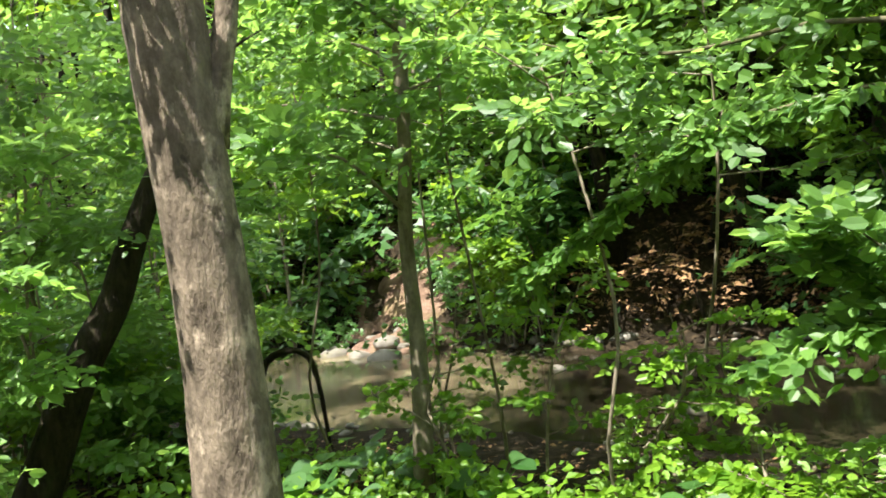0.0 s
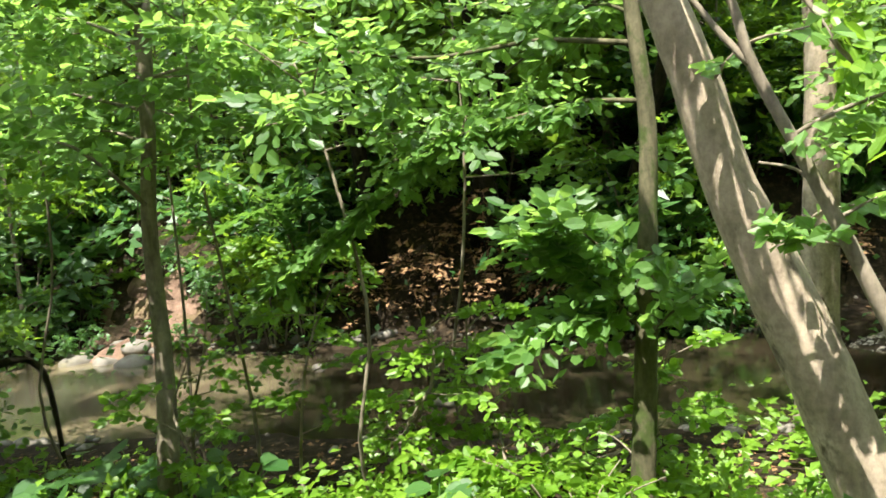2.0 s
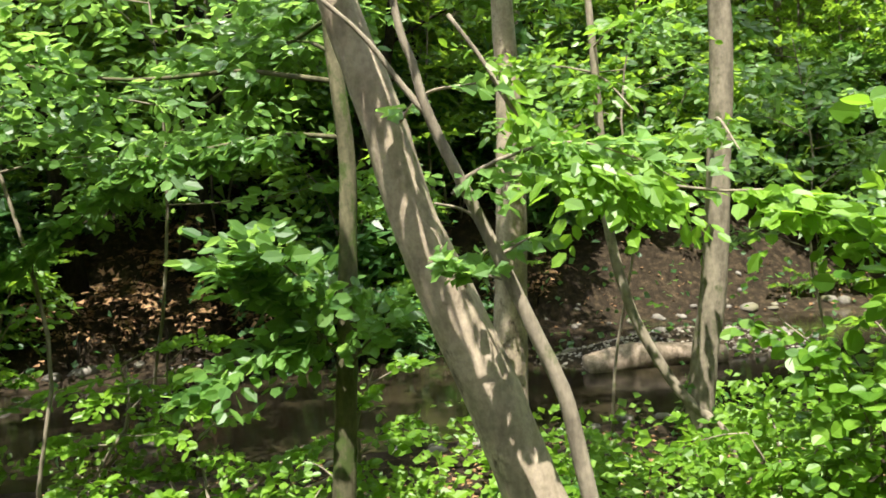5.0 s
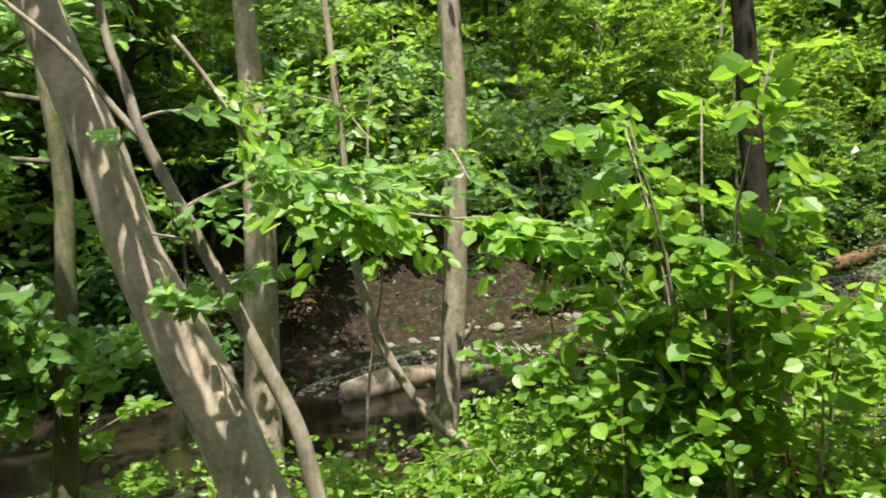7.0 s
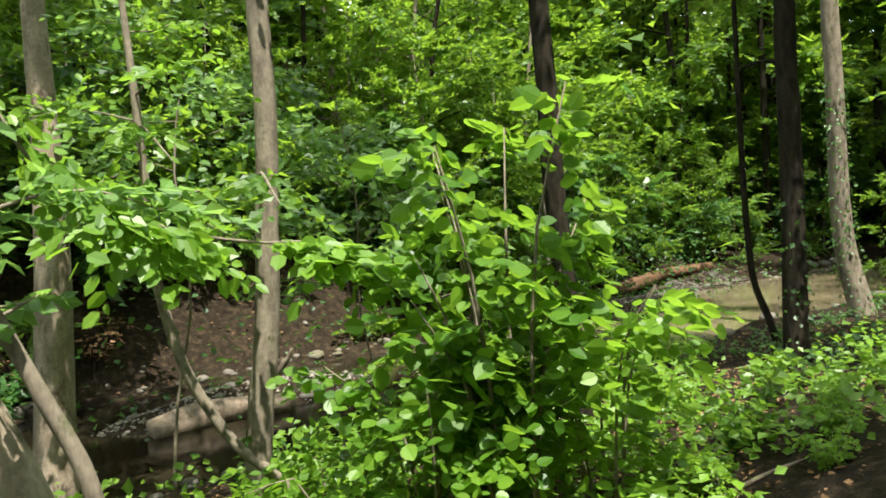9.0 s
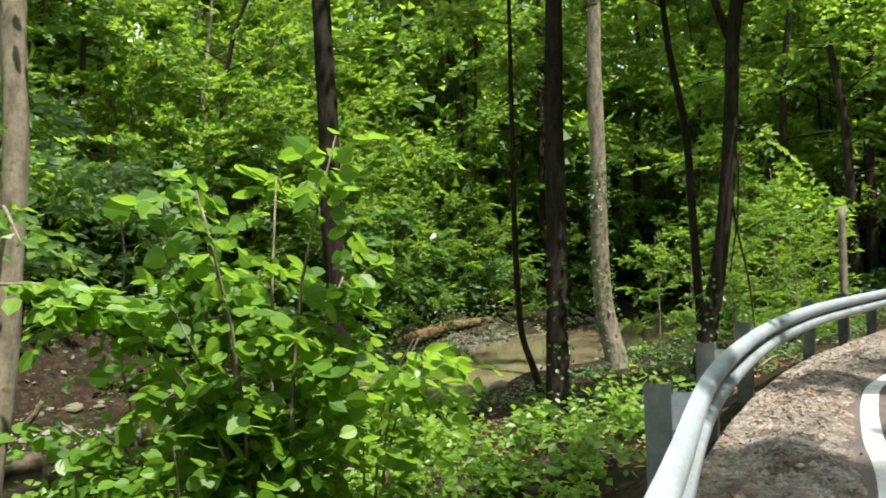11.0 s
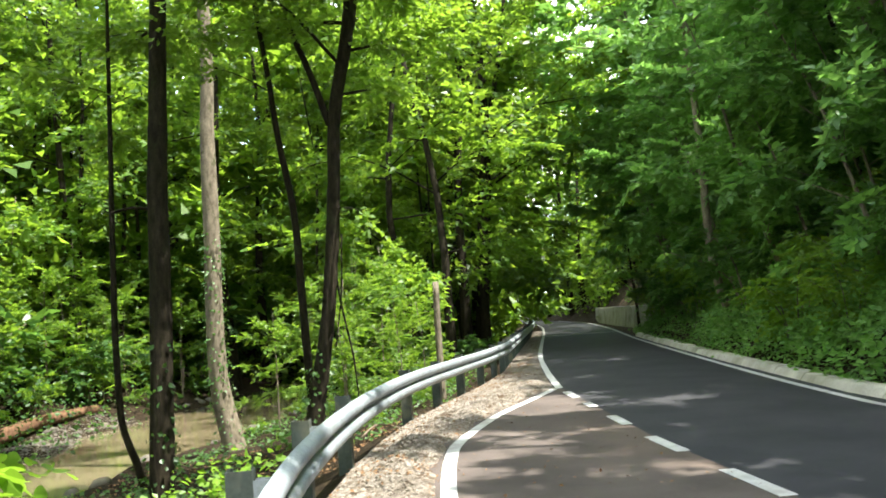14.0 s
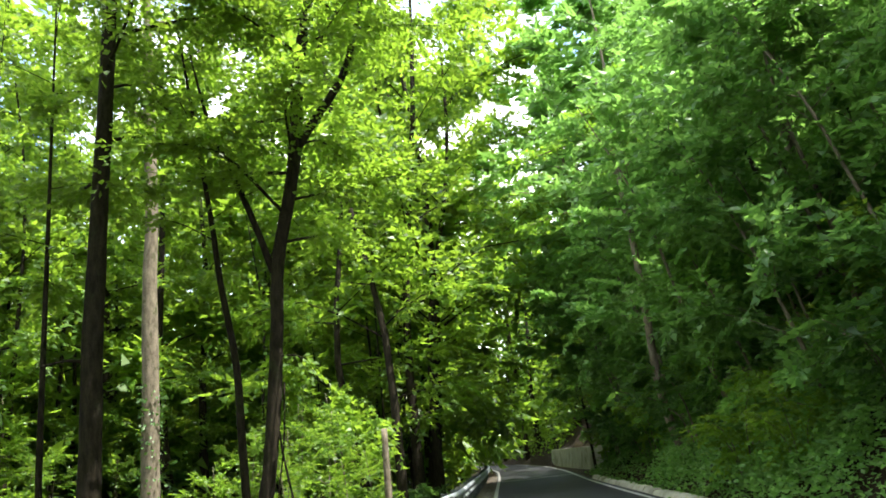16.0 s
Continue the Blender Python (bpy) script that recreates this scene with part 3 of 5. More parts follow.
def shrub(name, label, h, w, stems, per, k, size, leaf, seed, bark=BARK_GREY, round_leaf=False, broad=0.36, group="undergrowth shrubs", arch=0.35, reach=0.3):
    rg = np.random.default_rng(seed)
    t = tagged(new(name), label, "shrub", group)
    lv = Leaves()
    for i in range(stems):
        az = i * 2.4 + rg.uniform(-0.5, 0.5)
        ln = h * rg.uniform(0.65, 1.1)
        out = w * rg.uniform(0.35, 1.0)
        b = np.array([0.12 * math.cos(az), 0.12 * math.sin(az), -0.1])
        m = b + np.array([out * 0.3 * math.cos(az), out * 0.3 * math.sin(az), ln * 0.6])
        e = b + np.array([out * math.cos(az), out * math.sin(az), ln * (1 - arch * 0.4)])
        pts = [(*b, 0.018), (*m, 0.012), (*e, 0.004)]
        part("stem", tube("stem", pts, bark, 6, 4, 0.05, seed + i), t)
        q = smooth_path(np.array(pts)[:, :3], 24)
        j = rg.integers(4, 24, per)
        d = rg.normal(0, 1, (per, 3)) * np.array([1, 1, 0.4]) + np.array([math.cos(az), math.sin(az), 0.2]) * 0.5
        lv.sprays(rg, q[j], d, reach * h * rg.uniform(0.5, 1.1, per), k, size, 0.3, 0.5)
    part("foliage", lv.mesh("foliage", leaf, broad, round_leaf, not round_leaf), t)
    return t


def hero_tree(name, label, pts, bark, seed, limbs=(), leaf=LEAF, size=0.085, k=18, per=22, reach=0.75, sides=18, rings=40, knob=0.04, single=False, extra=(), ivy=None, oval=False):
    """A tree whose trunk runs through rows of x, y, z, radius (world metres); limbs are (fraction of the trunk, azimuth, rise, length)."""
    rg = np.random.default_rng(seed)
    base = np.array(pts[0][:3])
    t = tagged(new(name), label, "tree")
    t.location = base
    loc = [(p[0] - base[0], p[1] - base[1], p[2] - base[2], p[3]) for p in pts]
    part("trunk", tube("trunk", loc, bark, rings, sides, knob, seed), t)
    q = smooth_path(np.array(loc), 200)
    run = np.r_[0, np.cumsum(np.linalg.norm(np.diff(q[:, :3], axis=0), axis=1))]
    q = np.stack([np.interp(np.linspace(0, run[-1], 60), run, q[:, c]) for c in range(4)], -1)
    lv = Leaves()
    for path, n, ln, sz in extra:
        # single branches given in world metres, with n leafy sprays
        b = [(x - base[0], y - base[1], z - base[2], r) for x, y, z, r in path]
        part("limb", tube("limb", b, bark, 14, 7, 0.06, seed + 7), t)
        qb = smooth_path(np.array(b)[:, :3], 40)
        if n:
            ib = rg.integers(6, 40, n)
            db = np.repeat((qb[-1] - qb[0])[None], n, 0) / np.linalg.norm(qb[-1] - qb[0]) + rg.normal(0, 0.5, (n, 3)) * np.array([1, 1, 0.35])
            lv.sprays(rg, qb[ib], db, ln * rg.uniform(0.5, 1.1, n), 11, sz, 0.2, 0.5)
    if limbs:
        heads = [(q[int(f * 59)][:3], max(0.008, min(q[int(f * 59)][3] * 0.3, 0.03)), math.radians(az), rise, ln) for f, az, rise, ln in limbs]
        limbs_of(rg, heads, bark, t, lv, reach, size, k, per, 0.25, rings=9, sides=6)
    if lv.rows:
        part("crown", lv.mesh("crown", leaf, 0.27 if oval else 0.34, oval, single), t)
    if ivy:
        f0, f1, n = ivy
        iv = Leaves()
        ii = (rg.uniform(f0, f1, n) * 59).astype(int)
        az = rg.uniform(0, 6.28, n)
        out = np.c_[np.cos(az), np.sin(az), np.zeros(n)]
        iv.add(q[ii][:, :3] + out * (q[ii][:, 3:] * 1.03 + rg.uniform(0.0, 0.09, (n, 1))) + np.c_[np.zeros((n, 2)), rg.normal(0, 0.08, n)], out * 0.5 + rg.normal(0, 0.5, (n, 3)) - [0, 0, 0.6], out + rg.normal(0, 0.3, (n, 3)), 0.085 * rg.uniform(0.6, 1.2, n))
        part("ivy", iv.mesh("ivy", LEAF_LOW, 0.4), t, "dark green ivy climbing the trunk")
    return t


def grown(rows, top):
    """A trunk's rows (x, y, z, radius) from low to high, led down into the ground and up to height top."""
    r = np.array(rows, float)
    sl = (r[1, :2] - r[0, :2]) / (r[1, 2] - r[0, 2])
    g = r[0, :3].copy()
    for _ in range(6):
        z = float(land(g[0], g[1])) - 0.15
        g = np.array([*(r[0, :2] + sl * (z - r[0, 2])), z])
    up = (r[-1, :2] - r[-3, :2]) / (r[-1, 2] - r[-3, 2])
    out = [(*g, r[0, 3] * 1.3), (*(g * 0.65 + r[0, :3] * 0.35), r[0, 3] * 1.1)] if r[0, 2] - g[2] > 0.25 else [(*g, r[0, 3] * 1.2)]
    out += [tuple(q) for q in r]
    h = gap = r[-1, 2] - r[-2, 2]
    while True:
        last = h > (top - r[-1, 2]) * 0.7
        h = top - r[-1, 2] if last else h
        out.append((*(r[-1, :2] + up * h), r[-1, 2] + h, max(0.012, r[-1, 3] * (1 - 0.75 * h / (top - r[-1, 2])))))
        if last:
            return out
        gap *= 1.5
        h += gap


def crown_limbs(seed, n, f0, f1, ln, rise=0.35, arc=(0, 360)):
    """Limbs between two fractions of the trunk, within an arc of azimuths."""
    rg = np.random.default_rng(seed)
    return [(f0 + (f1 - f0) * (i + rg.uniform(0, 0.8)) / n, arc[0] + (i * 137.5 + rg.uniform(-25, 25)) % 360 * (arc[1] - arc[0]) / 360, rise * rg.uniform(0.3, 1.6), ln * rg.uniform(0.6, 1.15)) for i in range(n)]


# the trees that stand close by
MID = dict(leaf=LEAF_FAR, size=0.13, k=22, per=46, reach=1.1)
FARTHER = dict(leaf=LEAF_FAR, size=0.16, k=24, per=46, reach=1.2, single=True)
hero_tree("beech_tree", "stout beech with rough patched grey bark", grown([(-3.05, 3.18, 0.13, 0.237), (-3.05, 3.18, 0.89, 0.208), (-3.07, 3.16, 1.59, 0.198), (-3.1, 3.13, 2.25, 0.205), (-3.12, 3.12, 2.82, 0.21)], 11), BARK_MOTTLED, 11, crown_limbs(1, 4, 0.8, 0.98, 1.4), size=0.1, per=12, sides=28, rings=70, knob=0.022,
          # after the fork: leafy branches above the view, added to dapple the trunk
          extra=[([(-3.02, 3.2, 2.05, 0.12), (-2.93, 3.27, 2.4, 0.072), (-2.86, 3.33, 2.8, 0.066), (-2.82, 3.36, 3.3, 0.06), (-2.77, 3.38, 4.2, 0.045), (-2.7, 3.4, 6.0, 0.03)], 0, 0, 0), ([(-3.12, 3.12, 3.3, 0.03), (-3.15, 2.8, 3.42, 0.02), (-3.2, 2.4, 3.45, 0.006)], 8, 0.32, 0.1), ([(-3.1, 3.12, 3.0, 0.03), (-3.25, 2.6, 3.2, 0.02), (-3.45, 2.1, 3.3, 0.006)], 3, 0.45, 0.1),
                 ([(-3.1, 3.12, 3.5, 0.03), (-3.05, 2.6, 3.7, 0.02), (-3.0, 2.0, 3.8, 0.006)], 4, 0.5, 0.1)])
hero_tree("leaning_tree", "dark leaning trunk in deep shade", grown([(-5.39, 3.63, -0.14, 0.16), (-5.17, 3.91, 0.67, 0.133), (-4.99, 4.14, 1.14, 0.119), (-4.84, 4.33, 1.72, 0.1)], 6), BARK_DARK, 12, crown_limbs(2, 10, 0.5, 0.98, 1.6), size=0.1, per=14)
# long upper limbs, out of view, are shaped to shade the creek
hero_tree("slender_tree", "slender tree with light grey bark", grown([(-3.21, 5.44, -0.63, 0.098), (-3.15, 5.48, 0.43, 0.071), (-3.15, 5.48, 1.36, 0.062), (-3.09, 5.52, 2.13, 0.057), (-3.06, 5.53, 2.7, 0.06)], 13), BARK_GREY, 13, crown_limbs(3, 7, 0.2, 0.34, 1.6, arc=(70, 270)) + crown_limbs(33, 12, 0.74, 0.98, 3.2) + [(0.5 + 0.06 * i, 85 + 27 * (i % 4), 0.15, 3.4) for i in range(8)], size=0.125, oval=True, per=24)
hero_tree("leaning_beech", "leaning beech with pale bark in dappled sun", grown([(1.22, 3.785, 0.07, 0.152), (1.075, 3.81, 0.52, 0.148), (0.905, 3.84, 0.985, 0.143), (0.735, 3.87, 1.47, 0.12), (0.625, 3.885, 1.95, 0.114), (0.47, 3.915, 2.45, 0.1)], 8), BARK_PALE, 14, crown_limbs(4, 3, 0.75, 0.98, 1.0), ivy=(0.0, 0.1, 110), size=0.1, per=10, rings=60, sides=22, knob=0.03,
          # leafy branches added to dapple the trunk; those at 3 m stay unseen
          extra=[([(0.3, 3.94, 3.0, 0.03), (0.5, 3.4, 3.1, 0.02), (0.75, 2.6, 3.1, 0.006)], 3, 0.45, 0.14), ([(0.25, 3.95, 3.15, 0.03), (0.4, 3.4, 3.4, 0.02), (0.5, 2.7, 3.5, 0.006)], 2, 0.5, 0.125), ([(0.3, 3.94, 3.1, 0.03), (0.65, 3.5, 3.3, 0.02), (0.95, 3.0, 3.3, 0.006)], 2, 0.4, 0.14), ([(0.66, 3.88, 1.85, 0.012), (0.8, 3.6, 2.0, 0.009), (0.98, 3.3, 2.0, 0.004)], 2, 0.3, 0.13), ([(0.92, 3.84, 0.98, 0.012), (1.02, 3.55, 1.25, 0.008), (1.12, 3.35, 1.3, 0.004)], 2, 0.28, 0.13), ([(0.2, 3.95, 3.4, 0.02), (0.5, 3.2, 3.6, 0.015), (0.8, 2.3, 3.6, 0.005)], 2, 0.5, 0.125)])
hero_tree("leaning_sapling", "thin pale sapling leaning beside the beech", [(1.45, 3.12, -0.5, 0.042), (1.31, 3.15, 0.32, 0.037), (1.25, 3.16, 0.64, 0.034), (1.14, 3.19, 0.93, 0.032), (1.01, 3.22, 1.26, 0.029), (0.88, 3.25, 1.58, 0.026), (0.76, 3.28, 1.88, 0.024), (0.71, 3.29, 2.1, 0.02), (0.65, 3.31, 2.36, 0.017), (0.55, 3.35, 3.4, 0.009)], BARK_GREY, 15, (), sides=12, rings=60, size=0.09, per=6,
          extra=[([(0.76, 3.28, 1.87, 0.017), (0.66, 3.31, 2.01, 0.014), (0.51, 3.34, 2.23, 0.011), (0.28, 3.4, 2.46, 0.009), (0.0, 3.45, 2.75, 0.004)], 0, 0, 0), ([(0.84, 3.26, 1.53, 0.011), (0.92, 3.24, 1.61, 0.01), (1.16, 3.19, 1.7, 0.008), (1.38, 3.13, 1.71, 0.005), (1.6, 3.05, 1.62, 0.003)], 16, 0.3, 0.1),
                 ([(0.99, 3.22, 1.3, 0.009), (0.9, 3.24, 1.45, 0.007), (0.76, 3.28, 1.5, 0.005)], 0, 0, 0), ([(1.02, 3.22, 1.26, 0.01), (1.09, 3.2, 1.3, 0.006), (1.15, 3.19, 1.33, 0.003)], 0, 0, 0), ([(1.04, 3.22, 1.15, 0.006), (0.93, 3.24, 1.19, 0.005), (0.84, 3.26, 1.23, 0.003)], 12, 0.16, 0.09)])
# its topmost limbs, too high to be seen, are there to shade the water
hero_tree("sapling", "straight young tree with greenish bark and drooping leafy branches", grown([(0.35, 5.0, -0.03, 0.072), (0.41, 5.0, 0.62, 0.064), (0.47, 5.0, 1.34, 0.057), (0.5, 5.0, 1.88, 0.053), (0.46, 5.01, 2.5, 0.048)], 11), BARK_MOSSY, 16, crown_limbs(6, 4, 0.28, 0.36, 1.4, arc=(60, 130)) + crown_limbs(36, 6, 0.82, 0.98, 2.2), sides=12, size=0.125, oval=True, per=20,
          extra=[([(0.47, 5.0, 1.95, 0.016), (0.05, 5.2, 2.0, 0.014), (-0.68, 5.3, 1.88, 0.012), (-0.92, 5.31, 1.74, 0.01), (-1.5, 5.35, 1.36, 0.008), (-2.15, 5.4, 0.95, 0.004)], 120, 0.27, 0.11),
                 ([(0.47, 5.02, 2.3, 0.02), (-0.1, 5.2, 2.42, 0.015), (-0.5, 5.2, 2.4, 0.014), (-0.9, 5.2, 2.4, 0.012), (-1.45, 5.2, 2.52, 0.01), (-1.8, 5.25, 2.65, 0.005)], 5, 0.3, 0.125),
                 ([(0.4, 5.0, 0.5, 0.012), (0.15, 4.8, 0.85, 0.009), (-0.2, 4.7, 1.15, 0.004)], 26, 0.42, 0.125),
                 ([(0.4, 5.0, 0.4, 0.012), (0.5, 4.75, 0.65, 0.009), (0.75, 4.6, 0.85, 0.004)], 12, 0.42, 0.125),
                 ([(0.42, 5.0, 0.7, 0.012), (0.2, 4.75, 1.05, 0.009), (-0.05, 4.6, 1.3, 0.004)], 26, 0.45, 0.125),
                 ([(0.42, 5.0, 0.6, 0.012), (0.1, 4.8, 0.7, 0.009), (-0.4, 4.65, 0.5, 0.004)], 26, 0.4, 0.125),
                 ([(0.45, 5.02, 2.9, 0.018), (-0.5, 5.5, 3.1, 0.014), (-1.6, 6.0, 3.1, 0.004)], 8, 0.5, 0.125),
                 ([(0.45, 5.02, 3.2, 0.018), (0.1, 5.9, 3.1, 0.014), (-0.6, 6.6, 2.7, 0.004)], 12, 0.7, 0.125),
                 ([(0.45, 5.02, 2.7, 0.016), (-0.2, 6.0, 2.5, 0.012), (-1.2, 6.9, 2.0, 0.004)], 14, 0.7, 0.125)])
hero_tree("beech_tree", "upright beech with smooth sunlit bark", grown([(2.47, 8.91, -0.08, 0.198), (2.56, 8.89, 1.18, 0.184), (2.59, 8.88, 1.9, 0.17), (2.61, 8.87, 2.81, 0.147), (2.6, 8.88, 3.97, 0.125)], 13), BARK_PALE, 17, crown_limbs(7, 8, 0.66, 0.98, 2.2, arc=(-60, 120)), **MID)
hero_tree("leaning_sapling", "thin bare stem leaning over the slope", [(3.55, 5.65, -0.9, 0.05), (3.37, 5.73, -0.49, 0.046), (3.11, 5.84, -0.2, 0.044), (2.91, 5.92, 0.15, 0.043), (2.74, 5.98, 0.57, 0.041), (2.62, 6.03, 1.2, 0.039), (2.6, 6.04, 1.85, 0.036), (2.57, 6.05, 2.79, 0.03), (2.5, 6.1, 4.6, 0.012)], BARK_GREY, 18, crown_limbs(8, 6, 0.5, 0.98, 0.9), sides=12, rings=50, size=0.1, leaf=LEAF_HAZEL, oval=True, per=9,
          extra=[([(1.05, 4.18, 2.5, 0.012), (1.21, 4.12, 2.24, 0.013), (1.34, 4.07, 1.98, 0.012), (1.5, 4.01, 1.81, 0.01), (1.77, 3.91, 1.65, 0.008), (2.01, 3.82, 1.51, 0.004)], 26, 0.42, 0.125),
                 ([(2.6, 6.05, 1.7, 0.016), (2.2, 5.2, 1.62, 0.012), (1.9, 4.6, 1.6, 0.01), (2.15, 4.5, 1.56, 0.01), (2.62, 4.34, 1.46, 0.009), (3.02, 4.14, 1.4, 0.007), (3.33, 4.0, 1.03, 0.004)], 50, 0.4, 0.14),
                 ([(2.58, 6.08, 2.0, 0.014), (2.2, 5.5, 1.98, 0.011), (1.7, 5.0, 1.75, 0.005)], 10, 0.45, 0.1), ([(2.58, 6.08, 1.8, 0.014), (2.55, 5.4, 1.75, 0.01), (2.7, 4.8, 1.5, 0.004)], 9, 0.5, 0.105),
                 ([(2.59, 6.07, 2.4, 0.014), (2.4, 5.4, 2.3, 0.01), (2.3, 4.7, 2.0, 0.004)], 9, 0.5, 0.105)])
hero_tree("oak_tree", "straight tree with rough grey-brown bark", grown([(3.23, 5.88, -0.58, 0.12), (3.31, 5.85, 0.1, 0.109), (3.38, 5.81, 0.6, 0.102), (3.43, 5.79, 1.14, 0.094), (3.47, 5.77, 1.8, 0.089), (3.51, 5.745, 2.5, 0.087), (3.51, 5.74, 3.2, 0.087)], 13), BARK_GREY, 19, crown_limbs(9, 5, 0.7, 0.98, 1.6), rings=60, knob=0.05,
          extra=[([(3.45, 5.8, 1.9, 0.018), (3.1, 5.1, 1.95, 0.013), (2.9, 4.5, 1.7, 0.005)], 9, 0.55, 0.115)], ivy=(0.02, 0.09, 60), **MID)
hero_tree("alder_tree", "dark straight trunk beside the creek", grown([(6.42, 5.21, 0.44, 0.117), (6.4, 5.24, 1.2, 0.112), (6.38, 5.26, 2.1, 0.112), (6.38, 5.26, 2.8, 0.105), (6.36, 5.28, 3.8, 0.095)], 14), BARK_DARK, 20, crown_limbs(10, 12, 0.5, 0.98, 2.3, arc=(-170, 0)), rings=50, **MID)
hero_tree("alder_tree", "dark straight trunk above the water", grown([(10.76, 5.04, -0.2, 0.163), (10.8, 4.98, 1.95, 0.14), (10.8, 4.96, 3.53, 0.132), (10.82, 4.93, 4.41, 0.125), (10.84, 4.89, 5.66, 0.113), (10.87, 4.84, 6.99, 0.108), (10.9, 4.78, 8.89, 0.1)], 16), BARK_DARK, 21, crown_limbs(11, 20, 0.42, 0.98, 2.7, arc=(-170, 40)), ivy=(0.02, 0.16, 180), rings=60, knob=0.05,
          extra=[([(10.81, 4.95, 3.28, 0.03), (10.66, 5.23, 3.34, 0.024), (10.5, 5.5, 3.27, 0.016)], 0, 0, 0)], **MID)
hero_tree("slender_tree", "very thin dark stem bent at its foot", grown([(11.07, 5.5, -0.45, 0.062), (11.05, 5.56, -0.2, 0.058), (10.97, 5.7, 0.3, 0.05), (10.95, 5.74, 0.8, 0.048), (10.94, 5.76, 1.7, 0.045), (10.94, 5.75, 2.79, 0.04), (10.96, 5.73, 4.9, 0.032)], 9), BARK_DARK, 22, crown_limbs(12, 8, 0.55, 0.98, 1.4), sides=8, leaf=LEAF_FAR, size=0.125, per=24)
hero_tree("beech_tree", "pale ivy-hung trunk on the creek bank", grown([(17.09, 6.82, -0.7, 0.245), (17.0, 7.0, 0.48, 0.202), (16.99, 7.03, 2.16, 0.182), (17.0, 7.01, 4.0, 0.17), (17.0, 7.02, 5.9, 0.152), (17.02, 6.96, 7.72, 0.14), (17.0, 7.0, 11.28, 0.12)], 16), BARK_GREY, 23, crown_limbs(13, 10, 0.62, 0.98, 2.9), ivy=(0.02, 0.3, 500), **FARTHER)
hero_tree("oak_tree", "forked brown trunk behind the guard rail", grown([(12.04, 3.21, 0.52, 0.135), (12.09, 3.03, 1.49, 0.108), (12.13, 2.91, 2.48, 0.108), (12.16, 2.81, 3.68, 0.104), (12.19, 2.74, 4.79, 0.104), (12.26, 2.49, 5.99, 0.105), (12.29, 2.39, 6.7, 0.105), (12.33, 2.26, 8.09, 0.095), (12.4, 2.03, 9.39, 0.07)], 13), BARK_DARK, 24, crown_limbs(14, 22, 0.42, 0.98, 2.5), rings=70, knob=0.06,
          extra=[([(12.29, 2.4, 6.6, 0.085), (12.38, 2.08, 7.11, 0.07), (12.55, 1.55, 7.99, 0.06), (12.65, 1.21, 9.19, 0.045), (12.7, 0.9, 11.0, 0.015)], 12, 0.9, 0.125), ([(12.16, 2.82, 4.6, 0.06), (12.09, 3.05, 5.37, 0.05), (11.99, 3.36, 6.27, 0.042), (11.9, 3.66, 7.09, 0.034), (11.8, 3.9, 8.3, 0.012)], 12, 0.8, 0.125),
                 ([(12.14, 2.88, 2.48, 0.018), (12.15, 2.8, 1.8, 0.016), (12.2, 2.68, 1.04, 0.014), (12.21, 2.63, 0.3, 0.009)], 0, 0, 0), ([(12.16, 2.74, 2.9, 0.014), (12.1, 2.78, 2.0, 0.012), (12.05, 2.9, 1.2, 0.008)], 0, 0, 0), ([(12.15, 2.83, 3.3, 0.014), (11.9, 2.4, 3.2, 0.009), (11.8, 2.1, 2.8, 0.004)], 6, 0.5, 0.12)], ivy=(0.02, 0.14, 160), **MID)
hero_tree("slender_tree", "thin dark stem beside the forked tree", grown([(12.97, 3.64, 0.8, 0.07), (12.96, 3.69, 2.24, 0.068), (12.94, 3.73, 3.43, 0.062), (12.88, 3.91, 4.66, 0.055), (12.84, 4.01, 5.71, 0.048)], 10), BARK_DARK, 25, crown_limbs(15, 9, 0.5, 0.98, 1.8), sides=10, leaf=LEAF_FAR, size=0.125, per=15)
hero_tree("slender_tree", "thin dark tree in front of the retaining wall", [(48.2, -5.0, 0.0, 0.1), (47.9, -4.9, 1.6, 0.08), (47.5, -4.75, 3.6, 0.06), (47.2, -4.6, 7.0, 0.03)], BARK_DARK, 27, crown_limbs(16, 6, 0.25, 0.98, 1.2), sides=8, rings=14, leaf=LEAF_HILL, size=0.2, per=14)
hero_tree("dead_snag", "broken pale snag without branches", [(19.37, 2.49, -0.6, 0.1), (19.37, 2.49, 0.8, 0.085), (19.38, 2.47, 2.4, 0.07)], BARK_GREY, 26, sides=8, rings=12)

hero_tree("hillside_tree", "pale slanting trunk among the hillside leaves", [(19.9, -8.5, 2.8, 0.17), (19.65, -8.23, 6.75, 0.135), (19.6, -8.19, 8.41, 0.13), (19.66, -8.02, 10.2, 0.12), (19.64, -8.0, 11.8, 0.11), (19.5, -7.8, 15.0, 0.05)], BARK_GREY, 28, crown_limbs(17, 9, 0.6, 0.98, 2.0), leaf=LEAF_HILL, size=0.18, per=26, single=True, sides=10)
